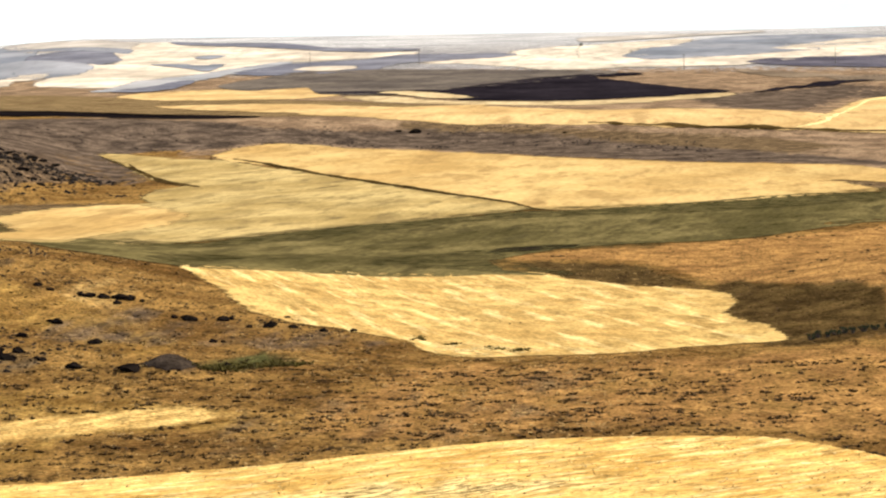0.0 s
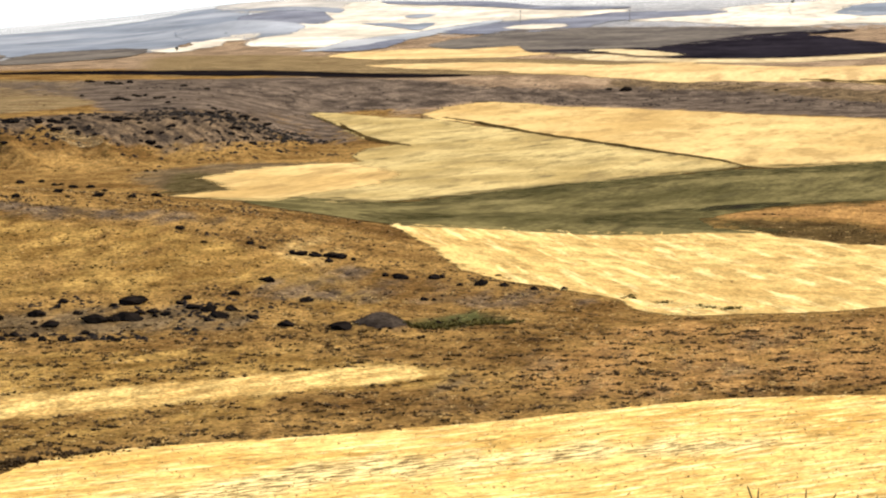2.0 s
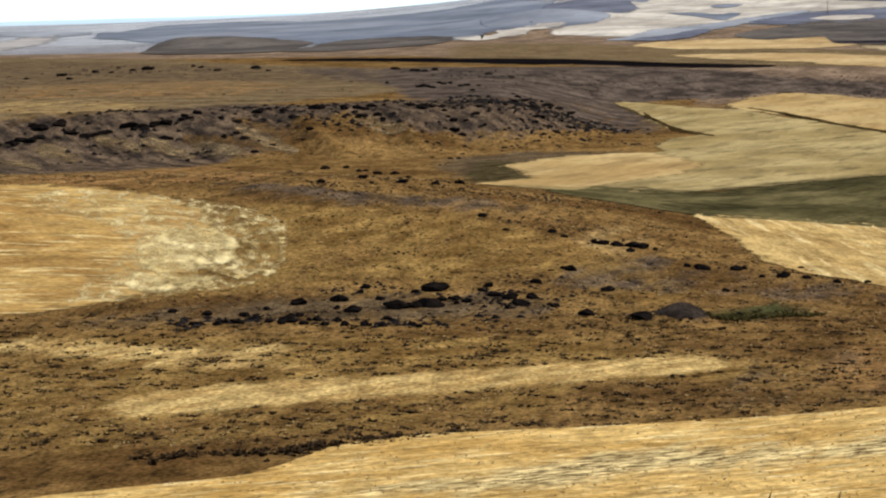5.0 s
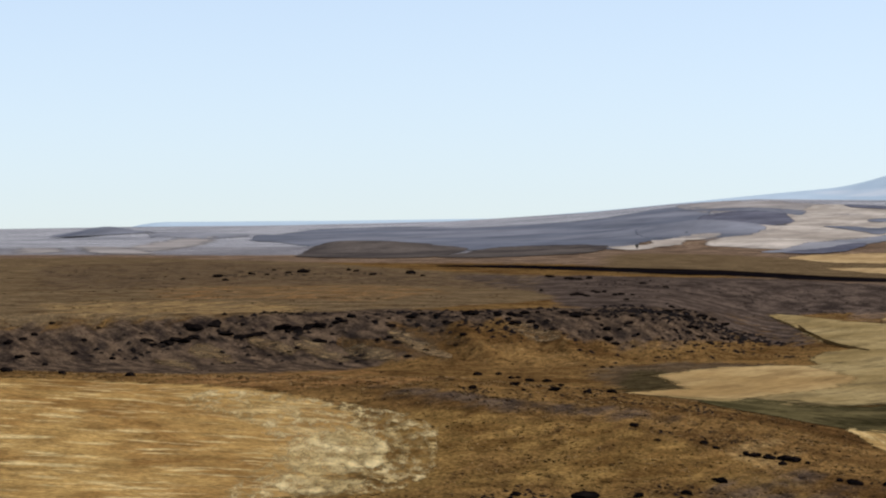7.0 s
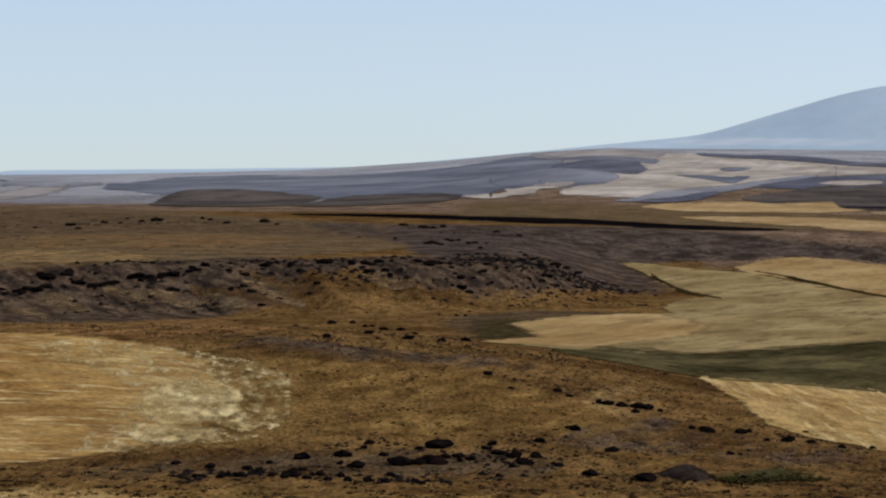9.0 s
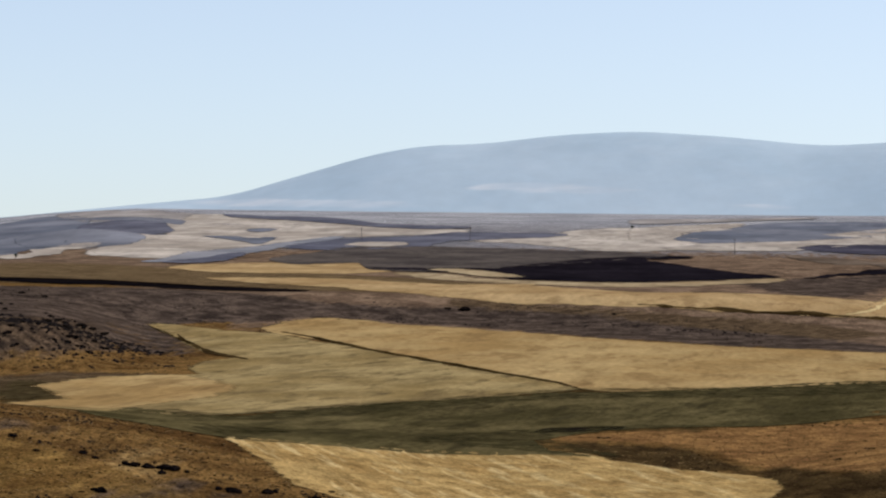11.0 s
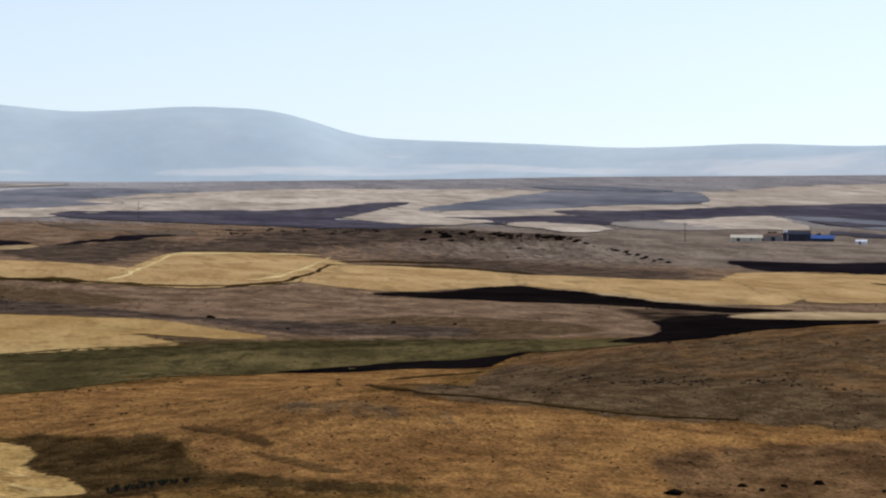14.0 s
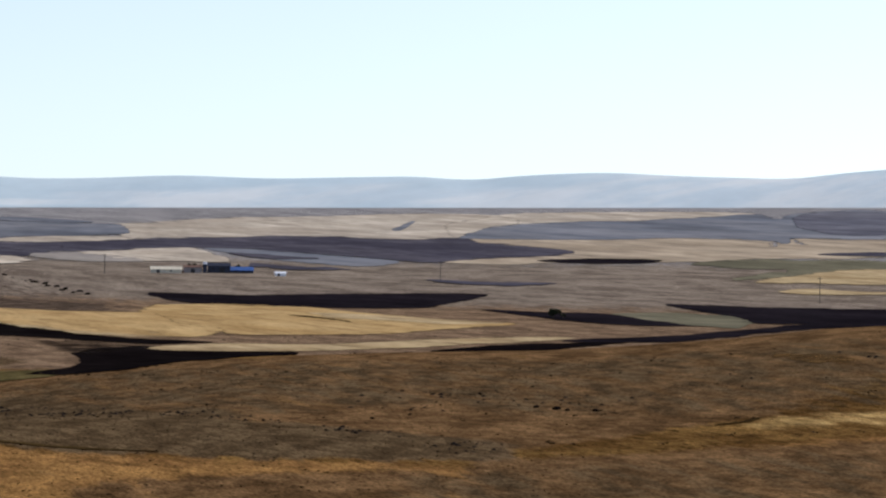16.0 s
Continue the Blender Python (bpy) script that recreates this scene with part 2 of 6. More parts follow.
gully = earth("gully", (0.125, 0.078, 0.035), (0.245, 0.165, 0.080), (0.07, 0.044, 0.022), (12, 2, 0.5), 0.6, 60, 2, 0.5, 0.2, fray=3, thin=0.7, melt=1.3)
meadow = earth("meadow", (0.055, 0.044, 0.017), (0.118, 0.091, 0.037), (0.020, 0.017, 0.006), (26, 4, 0.9), 0.7, 78, 5, 0.4, 0.2, rows=5, row_colour=(0.042, 0.034, 0.015), row_turn=80, row_long=5, fray=4, mottle=0.3)
verge = earth("verge", (0.026, 0.022, 0.009), (0.060, 0.050, 0.020), (0.014, 0.012, 0.006), (20, 3, 0.7), 0.6, 78, 4, 0.45, 0.2, fray=4, thin=0.8, melt=1.6)
olive = earth("olive", (0.115, 0.105, 0.070), (0.165, 0.148, 0.098), (0.070, 0.066, 0.047), (60, 14, 3), 0.6, 86, 5, 0.2, 0.2, fray=22)
drab = earth("drab", (0.066, 0.054, 0.046), (0.112, 0.091, 0.073), (0.042, 0.035, 0.032), (60, 14, 3), 0.7, 86, 5, 0.2, 0.2, fray=20)
umber = earth("umber", (0.092, 0.066, 0.046), (0.18, 0.132, 0.09), (0.07, 0.05, 0.035), (60, 14, 3), 0.6, 86, 5, 0.2, 0.2, fray=20)
# dark brown strips; on the orange slope they are fold shade as colour
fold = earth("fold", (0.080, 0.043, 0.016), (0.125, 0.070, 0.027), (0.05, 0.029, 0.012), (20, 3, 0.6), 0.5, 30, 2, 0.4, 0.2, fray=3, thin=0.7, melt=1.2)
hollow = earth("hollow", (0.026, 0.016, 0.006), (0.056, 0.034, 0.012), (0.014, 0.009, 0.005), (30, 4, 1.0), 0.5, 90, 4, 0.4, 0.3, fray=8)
plough_soft = earth("plough_soft", (0.006, 0.0045, 0.004), (0.016, 0.012, 0.010), (0.03, 0.02, 0.014), (40, 6, 1.4), 0.5, 0, 2, 0.4, 0.3, fray=10, thin=0.8, melt=1.4)
heap_earth = earth("heap_earth", (0.014, 0.010, 0.008), (0.046, 0.033, 0.024), (0.006, 0.005, 0.004), (3, 0.5, 0.2), 0.8, 0, 1, 0.5, 0.2, fray=0.8)
# far plough: black lifted towards violet, haze put into the colour
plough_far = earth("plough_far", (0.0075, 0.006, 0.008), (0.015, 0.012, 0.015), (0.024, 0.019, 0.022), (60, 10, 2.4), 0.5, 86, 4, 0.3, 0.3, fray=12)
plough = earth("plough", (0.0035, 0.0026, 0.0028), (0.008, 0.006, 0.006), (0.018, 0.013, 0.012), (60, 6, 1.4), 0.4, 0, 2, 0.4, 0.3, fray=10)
# violet to mist: far fallow tones with aerial haze put into the colour
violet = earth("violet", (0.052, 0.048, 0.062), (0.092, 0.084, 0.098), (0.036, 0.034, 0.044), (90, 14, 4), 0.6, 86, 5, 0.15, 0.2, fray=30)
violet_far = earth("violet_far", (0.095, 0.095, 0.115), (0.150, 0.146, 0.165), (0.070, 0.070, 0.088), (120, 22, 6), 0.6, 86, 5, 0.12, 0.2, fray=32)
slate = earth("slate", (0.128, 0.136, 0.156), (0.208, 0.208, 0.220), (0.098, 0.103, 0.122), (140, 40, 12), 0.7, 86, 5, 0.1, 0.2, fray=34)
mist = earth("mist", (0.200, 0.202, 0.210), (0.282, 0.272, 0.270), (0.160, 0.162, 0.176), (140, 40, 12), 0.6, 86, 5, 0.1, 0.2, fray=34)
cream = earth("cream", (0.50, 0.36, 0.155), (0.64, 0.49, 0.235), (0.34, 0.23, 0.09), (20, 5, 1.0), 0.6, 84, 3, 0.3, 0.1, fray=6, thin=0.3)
# tan-lilac of the far ground, haze mixed into the colour
hazy_tan = earth("hazy_tan", (0.265, 0.235, 0.205), (0.37, 0.325, 0.28), (0.20, 0.18, 0.165), (110, 30, 8), 0.6, 86, 5, 0.12, 0.2, fray=34)
# pale far stubble, its colour greyed for haze
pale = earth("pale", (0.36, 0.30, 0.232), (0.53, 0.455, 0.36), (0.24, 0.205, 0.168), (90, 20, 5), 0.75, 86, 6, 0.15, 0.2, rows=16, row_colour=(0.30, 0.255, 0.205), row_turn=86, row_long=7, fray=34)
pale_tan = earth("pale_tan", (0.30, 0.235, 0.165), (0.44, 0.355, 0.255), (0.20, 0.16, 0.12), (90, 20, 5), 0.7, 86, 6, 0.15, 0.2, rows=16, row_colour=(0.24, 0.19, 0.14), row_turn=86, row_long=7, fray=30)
# blue distance haze put into the base colour; bare carries haze in the east
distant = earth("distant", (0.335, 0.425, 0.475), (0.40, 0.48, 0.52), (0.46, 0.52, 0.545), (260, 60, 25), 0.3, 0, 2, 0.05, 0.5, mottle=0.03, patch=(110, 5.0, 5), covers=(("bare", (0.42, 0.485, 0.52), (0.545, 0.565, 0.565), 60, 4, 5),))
# weak glow brightens the mountain as haze would; no lamp there
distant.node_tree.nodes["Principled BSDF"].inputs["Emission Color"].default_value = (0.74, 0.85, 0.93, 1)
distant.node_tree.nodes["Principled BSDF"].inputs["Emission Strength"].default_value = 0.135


# ---- ground: one sheet ----
def sheet(name, points, faces, material, parent=None):
    me = bpy.data.meshes.new(name)
    me.from_pydata(points, [], faces)
    me.materials.append(material)
    me.polygons.foreach_set("use_smooth", [True] * len(me.polygons))
    ob = new(name, me)
    ob.parent = parent
    return ob


def fan(bearings, reaches, height):
    """Points and faces of a polar net; height is a function of x and y."""
    b, r = np.meshgrid(np.radians(bearings), reaches, indexing="ij")
    x, y = r * np.sin(b), r * np.cos(b)
    pts = np.stack([x, y, height(x, y)], -1).reshape(-1, 3)
    i, j = np.meshgrid(np.arange(len(bearings) - 1), np.arange(len(reaches) - 1), indexing="ij")
    a = (i * len(reaches) + j).ravel()
    return pts.tolist(), np.stack([a, a + 1, a + 1 + len(reaches), a + len(reaches)], -1).tolist()


turns = np.concatenate([np.linspace(-180, -26, 45)[:-1], np.arange(-26, 36, 0.08), np.linspace(36, 180, 42)])
reaches = np.concatenate([[0.0, 4, 10, 18, 28, 38, 46, 52], np.exp(np.arange(math.log(58), math.log(4985), 0.0075)), [4990]])
pts, faces = fan(turns, reaches, land)
ground = tagged(sheet("ground", pts, faces, steppe), "rolling brown steppe of dry grass and stones", "ground", kind="structure")


# ---- fields that lie on the ground ----
def polar(corners):
    p = np.array(corners, float)
    return np.stack([np.arctan2(p[:, 0], p[:, 1]), np.log(np.hypot(p[:, 0], p[:, 1]))], -1)


def smooth_loop(points, rounds=9):
    p = np.array(points, float)
    out = []
    n = len(p)
    for i in range(n):
        a, b, c, d = p[i - 1], p[i], p[(i + 1) % n], p[(i + 2) % n]
        for k in range(rounds):
            t = k / rounds
            m0, m1 = (c - a) * 0.24, (d - b) * 0.24
            out.append((2 * t ** 3 - 3 * t * t + 1) * b + (t ** 3 - 2 * t * t + t) * m0 + (3 * t * t - 2 * t ** 3) * c + (t ** 3 - t * t) * m1)
    return np.array(out)


def within(loop, u, v, soft):
    """1 well inside the loop, 0 well outside, with a soft edge."""
    far = np.full(u.shape, 1e9)
    for (x0, y0), (x1, y1) in zip(loop, np.roll(loop, -1, 0)):
        dx, dy = x1 - x0, (y1 - y0) * 0.25
        t = np.clip(((u - x0) * dx + (v - y0) * 0.25 * dy) / (dx * dx + dy * dy + 1e-15), 0, 1)
        far = np.minimum(far, (u - x0 - t * dx) ** 2 + ((v - y0) * 0.25 - t * dy) ** 2)
    return step(np.sqrt(far) * np.where(inside(loop, u, v), 1, -1), -soft, soft)


def inside(loop, u, v):
    hit = np.zeros(u.shape, bool)
    for (x0, y0), (x1, y1) in zip(loop, np.roll(loop, -1, 0)):
        if y0 != y1:
            hit ^= ((y0 > v) != (y1 > v)) & (u < (x1 - x0) * (v - y0) / (y1 - y0) + x0)
    return hit


LAYER, LOOPS = [0], []


def field(name, label, material, corners, over=0, hem=(12, 1.6)):
    """A field draped over the land, with a hem along which it thins out: corners in metres on the plan; over lifts it on another field."""
    loop = smooth_loop(polar(corners), 26)
    LAYER[0] += 1
    fall = np.maximum(np.abs(EYE - land(np.exp(loop[:, 1]) * np.sin(loop[:, 0]), np.exp(loop[:, 1]) * np.cos(loop[:, 0]))) / np.exp(loop[:, 1]), 0.008)
    low = loop[:, 1] * fall
    thick = abs(np.sum(loop[:, 0] * np.roll(low, -1) - np.roll(loop[:, 0], -1) * low)) / 2 / np.ptp(loop[:, 0])
    # slightly uneven outline
    for size, much in ((0.02, 1.0), (0.006, 0.6), (0.002, 0.3)):
        tongue = swell(loop[:, 0], loop[:, 1] * fall * 5, size, 51 + LAYER[0])
        shift = swell(loop[:, 0], loop[:, 1] * fall * 5, size, 151 + LAYER[0])
        loop = loop + much * np.stack([0.0005 * min(1, thick / 0.002) * shift, min(0.00013, 0.08 * thick) * tongue / fall], -1)
    LOOPS.append(loop)
    span = np.ptp(loop, 0)
    du = max(0.0014, math.sqrt(span[0] * span[1] / 9000))
    us, vs = np.arange(loop[:, 0].min(), loop[:, 0].max(), du), np.arange(loop[:, 1].min(), loop[:, 1].max(), max(du * 1.2, 0.004))
    uu, vv = [g.ravel() for g in np.meshgrid(us, vs)]
    keep = inside(loop, uu, vv)
    # hem: the outline pushed outwards
    reach = np.array(hem) * 0.00018
    if hem[1] < 5:
        reach[1] = min(reach[1], 0.4 * thick)
    scaled = np.stack([loop[:, 0] / reach[0], (loop[:, 1] - loop[:, 1].mean()) * fall / reach[1]], -1)
    along = np.roll(scaled, -4, 0) - np.roll(scaled, 4, 0)
    out = np.stack([along[:, 1], -along[:, 0]], -1)
    out /= np.maximum(np.hypot(*out.T), 1e-9)[:, None]
    area = np.sum(scaled[:, 0] * np.roll(scaled[:, 1], -1) - np.roll(scaled[:, 0], -1) * scaled[:, 1])
    out *= 1 if area > 0 else -1
    rim = loop + out * np.stack([np.full(len(loop), reach[0]), reach[1] / fall], -1)
    n = len(loop)
    verts = [Vector(p) for p in rim.tolist()] + [Vector(p) for p in loop.tolist()] + [Vector(p) for p in zip(uu[keep].tolist(), vv[keep].tolist())]
    ring = [(i, (i + 1) % n) for i in range(n)]
    net = delaunay_2d_cdt(verts, ring + [(n + a, n + b) for a, b in ring], [list(range(n))], 1, 1e-9)
    flat = np.array([tuple(p) for p in net[0]])
    margin = np.where(inside(loop, flat[:, 0], flat[:, 1]), 1.0, 0.0)
    for i, source in enumerate(net[3]):
        if source:
            margin[i] = 1.0 if max(source) >= n else 0.0
    r = np.exp(flat[:, 1])
    x, y = r * np.sin(flat[:, 0]), r * np.cos(flat[:, 0])
    z = land(x, y) + 0.05 + 0.00012 * r + 0.0003 * LAYER[0] * r / 1000 + 0.00008 * r * over
    ob = tagged(sheet(name, np.stack([x, y, z], -1).tolist(), [list(f)[::-1] for f in net[2]], material), label, name.replace("_", " "), kind="structure")
    ob.data.attributes.new("margin", "FLOAT", "POINT").data.foreach_set("value", margin.astype("f"))
    for key, (mask, near, far) in PATCHES.items():
        if near < r.min() and r.max() < far:
            share = within(mask, flat[:, 0], flat[:, 1], 0.011) * 0.9
            ob.data.attributes.new(key, "FLOAT", "POINT").data.foreach_set("value", share.astype("f"))
    return ob


# ---- what grows and lies on the open ground ----
COVERS = {}
PATCHES = {}
BEARING, REACH = np.meshgrid(np.radians(turns), np.log(np.maximum(reaches, 0.1)), indexing="ij")


def cover(kind, corners, weight=1.0):
    loop = smooth_loop(polar(corners), 4)
    if kind == "streak":
        PATCHES[kind] = (loop, 140, 300)
        return
    share = COVERS.setdefault(kind, np.zeros(BEARING.shape))
    box = (BEARING >= loop[:, 0].min()) & (BEARING <= loop[:, 0].max()) & (REACH >= loop[:, 1].min()) & (REACH <= loop[:, 1].max())
    share[box] = np.maximum(share[box], weight * inside(loop, BEARING[box], REACH[box]))


cover("golden", [(-107.7, 381.8), (-88.1, 390.1), (-70.7, 393.9), (-58.3, 393.0), (-44.2, 381.9), (-31.9, 359.6), (-27.1, 339.9), (-32.2, 328.7), (-47.1, 351.0), (-54.3, 339.4), (-67.0, 337.1), (-79.6, 323.7), (-90.6, 319.4)], 0.65)
cover("golden", [(-97.9, 303.8), (-79.7, 300.7), (-57.4, 301.9), (-35.8, 307.7), (-29.4, 299.5), (-31.8, 272.3), (-33.0, 244.1), (-45.3, 237.2), (-60.3, 226.2), (-72.8, 225.0)], 0.6)
cover("dark", [(-23.3, 291.1), (-8.1, 310.3), (15.0, 331.9), (11.8, 262.6), (-6.7, 256.3), (-20.2, 251.0)], 0.35)
# shade of the orange slope's fold, painted as darker ground
cover("dark_brown", [(34.2, 440.9), (44.8, 415.3), (51.4, 391.6), (53.4, 377.6), (51.9, 362.4), (54.2, 353.6), (61.3, 338.9), (75.2, 330.5), (73.5, 322.6), (59.5, 328.9), (52.3, 341.1), (46.8, 346.1), (39.5, 337.6), (34.0, 343.4), (36.9, 366.0), (34.9, 395.4), (35.6, 411.6)])
cover("rubble", [(-125.7, 966.8), (-123.5, 1037.0), (-101.9, 1007.9), (-77.7, 859.8), (-73.5, 783.2), (-87.0, 777.8), (-95.3, 754.8)], 0.7)
cover("dark", [(150.0, 365.4), (167.5, 369.6), (184.2, 370.7), (203.1, 374.6), (222.4, 367.5), (192.7, 318.2), (138.3, 336.6)], 0.5)
cover("amber", [(-132.6, 420.6), (-174.7, 631.4), (-147.6, 628.2), (-90.7, 434.7), (-95.3, 405.8), (-109.3, 395.3), (-122.8, 389.7)], 0.55)
cover("amber", [(-313.9, 995.7), (-289.4, 1045.1), (-237.1, 1008.2), (-190.8, 913.6), (-188.2, 787.6), (-222.2, 802.6), (-250.2, 793.5)], 0.45)
cover("dark", [(236.2, 522.0), (254.7, 513.2), (277.2, 511.9), (285.5, 495.4), (278.8, 474.0), (260.3, 480.7), (240.6, 484.8)], 0.6)
cover("dark", [(161.5, 556.9), (179.9, 547.0), (202.1, 519.2), (200.1, 487.9), (177.3, 480.6), (158.5, 496.9)], 0.6)
cover("dark_brown", [(39.2, 439.1), (45.3, 414.0), (50.4, 395.3), (53.8, 376.0), (50.0, 349.6), (27.2, 371.0), (35.0, 408.4)])
cover("rubble", [(-241.1, 1114.2), (-225.2, 1172.2), (-185.1, 1126.0), (-145.8, 1064.9), (-121.5, 887.7), (-139.0, 846.0), (-163.1, 891.9), (-199.0, 988.2)], 0.62)
cover("stony", [(-31.9, 324.1), (-31.1, 332.1), (-27.8, 321.8), (-26.5, 330.8), (-27.0, 319.0)])
cover("scrub", [(-26.0, 320.7), (-24.5, 331.7), (-21.3, 339.3), (-17.8, 341.9), (-15.5, 338.9), (-17.1, 327.2), (-21.5, 322.7)])
cover("dark", [(-97.3, 401.3), (-89.7, 400.7), (-80.3, 398.9), (-67.0, 399.6), (-66.0, 393.6), (-78.0, 387.7), (-89.6, 390.9)], 0.7)
cover("dark", [(-92.6, 312.8), (-81.9, 318.1), (-74.5, 325.2), (-61.0, 334.4), (-43.1, 338.9), (-40.2, 316.6), (-56.7, 310.9), (-77.7, 301.5), (-89.3, 301.8)], 0.6)
cover("stony", [(-142.3, 743.1), (-127.0, 802.2), (-120.4, 906.5), (-102.7, 881.1), (-90.6, 752.9), (-100.9, 709.3), (-110.9, 698.8), (-122.1, 704.9), (-132.0, 702.4)])
cover("ashen", [(-427, 1204), (-402, 1357), (-292, 1223), (-204, 1118), (-143.4, 981.4), (-169, 923), (-232, 970), (-283, 896), (-301, 850)], 0.6)
cover("dark_brown", [(7.2, 490.6), (21.8, 483.4), (29.3, 477.7), (33.5, 452.6), (35.7, 431.1), (39.9, 434.2), (45.6, 414.8), (54.7, 390.8), (54.1, 378.7), (49.8, 350.0), (48.1, 343.8), (42.6, 343.1), (36.6, 345.2), (36.6, 366.8), (33.5, 387.3), (36.6, 403.7), (36.1, 419.1), (33.1, 427.9), (24.5, 437.6), (17.3, 454.9), (12.6, 464.7)])
cover("amber", [(8.3, 499.0), (21.0, 515.4), (36.4, 524.5), (53.3, 532.6), (70.1, 550.5), (95.8, 585.0), (121.3, 604.9), (139.5, 602.3), (139.7, 586.5), (126.0, 555.4), (91.2, 430.4), (83.0, 437.5), (87.6, 405.9), (100.9, 398.1), (112.8, 386.0), (130.3, 381.7), (159.7, 374.3), (166.1, 366.7), (232.8, 384.8), (242.9, 381.3), (187.4, 293.9), (132.4, 291.8), (79.5, 271.4), (72.9, 320.4), (65.1, 329.9), (55.1, 343.1), (50.7, 355.9), (52.8, 371.6), (52.6, 384.7), (47.9, 405.0), (38.1, 435.3), (34.0, 465.0), (30.1, 483.4), (20.0, 491.3), (9.4, 491.1)])
cover("stony", [(-266.9, 645.4), (-214.0, 678.9), (-204.5, 690.8), (-184.4, 715.2), (-171.8, 748.6), (-153.0, 732.5), (-146.9, 757.7), (-129.0, 784.8), (-118.6, 855.8), (-106.1, 855.7), (-98.7, 832.3), (-96.0, 752.8), (-101.4, 731.3), (-110.0, 717.8), (-116.3, 708.0), (-129.9, 710.8), (-137.3, 707.9), (-144.9, 694.0), (-153.4, 685.7), (-145.3, 671.8), (-150.5, 661.5), (-156.9, 627.3), (-168.4, 608.4), (-186.8, 592.6), (-230.4, 557.2)])
cover("rubble", [(-200.9, 1138.5), (-160.3, 1140.3), (-110.4, 1152.0), (-66.6, 1109.9), (-28.9, 1113.7), (-7.1, 1124.1), (42.4, 1102.2), (82.9, 995.6), (120.9, 861.8), (149.3, 820.2), (182.4, 788.2), (169.9, 734.1), (129.5, 749.3), (117.3, 836.4), (65.6, 882.8), (19.8, 964.5), (-15.9, 1035.5), (-50.4, 1059.6), (-68.0, 1038.6), (-88.1, 1012.3), (-119.2, 970.3), (-114.2, 810.9), (-137.7, 779.3)], 1.15)
cover("ashen", [(88.5, 413.8), (140.8, 581.9), (147.6, 541.3), (145.1, 465.7), (159.0, 428.0), (174.2, 408.4), (179.1, 394.3), (169.7, 373.5), (161.3, 378.1), (130.9, 383.2), (113.2, 387.5), (101.3, 399.7)])
cover("rubble", [(179, 1370), (231, 1651), (296, 1771), (361, 1753), (419, 1709), (440, 1629), (446, 1491), (406, 1264), (357, 1148), (346, 1202), (337, 1255), (304, 1340), (274, 1479), (230, 1525), (201, 1457)], 0.45)
cover("stony", [(-101.0, 407.1), (-92.4, 409.1), (-76.2, 403.5), (-60.9, 410.7), (-51.6, 408.7), (-67.4, 395.5), (-81.6, 393.3)])
cover("stony", [(-47.4, 348.5), (-43.2, 372.8), (-37.2, 381.5), (-29.8, 374.9), (-19.7, 374.8), (-9.4, 366.7), (-2.8, 356.7), (-15.0, 343.7), (-27.3, 342.6), (-36.4, 340.1), (-44.1, 337.8)], 0.5)
cover("dark_brown", [(-23.6, 325.1), (-22.2, 340.2), (-19.3, 343.5), (-16.4, 339.6), (-14.5, 331.6), (-18.9, 325.1)])
cover("stony", [(-31.9, 319.2), (-30.3, 321.3), (-28.2, 321.2), (-26.7, 330.8), (-23.9, 321.8), (-27.7, 317.7)])
cover("dark", [(-77.2, 693.4), (-65.9, 680.0), (-78.0, 576.4), (-92.3, 580.2), (-109.3, 643.3), (-97.7, 686.6)], 0.8)
cover("tan", [(-154.0, 660.7), (-143.3, 686.4), (-135.6, 699.5), (-118.6, 706.2), (-111.4, 693.7), (-108.3, 631.6), (-127.8, 659.4), (-139.7, 646.1)], 0.3)
cover("tan", [(-269.0, 759.5), (-250.2, 793.5), (-222.2, 802.6), (-188.7, 742.9), (-187.0, 699.4), (-215.7, 684.3), (-238.1, 672.3)], 0.5)
cover("tan", [(-145.0, 671.2), (-130.5, 694.0), (-110.0, 693.2), (-113.7, 669.5), (-134.5, 668.4)], 0.35)
cover("tan", [(-98.4, 305.6), (-79.7, 300.7), (-60.2, 288.1), (-44.3, 289.2), (-29.2, 297.4), (-37.3, 276.7), (-57.0, 272.7), (-70.3, 264.5), (-83.9, 259.9)], 0.3)
cover("tan", [(-56.3, 388.9), (-47.6, 387.3), (-35.9, 367.6), (-32.0, 353.8), (-37.9, 361.2), (-46.5, 378.2)], 0.5)
cover("tan", [(-53.2, 406.4), (-38.8, 400.3), (-38.1, 378.3), (-31.0, 351.0), (-39.0, 367.7), (-51.1, 389.7)], 0.5)
cover("amber", [(-5.4, 329.9), (12.6, 334.7), (31.0, 337.9), (46.6, 333.0), (51.2, 312.8), (44.7, 273.3), (35.9, 257.0), (24.6, 269.2), (10.1, 269.1), (-4.4, 260.8), (-14.5, 274.4)], 0.6)
cover("ashen", [(143.8, 806.0), (178.7, 867.0), (200.5, 855.8), (218.1, 830.0), (216.6, 767.8), (182.3, 719.6), (158.6, 735.9)])
cover("ashen", [(-19.3, 1159.4), (21.7, 1147.8), (61.2, 1116.9), (108.1, 1082.3), (125.6, 988.1), (81.2, 894.0), (36.3, 983.5), (-8.3, 1075.7)])
cover("tan", [(99.9, 805.3), (113.1, 776.9), (119.9, 731.8), (120.5, 711.7), (104.1, 732.8), (92.5, 745.6)])
cover("ashen", [(93.2, 343.9), (101.1, 345.8), (103.2, 342.5), (95.9, 336.9), (91.6, 337.8)], 0.7)
# next two: shade of smaller folds put into the slope's colour
cover("dark", [(58.9, 398.6), (61.7, 388.9), (62.8, 374.2), (61.7, 369.5), (60.4, 380.5), (58.1, 393.1)], 0.5)
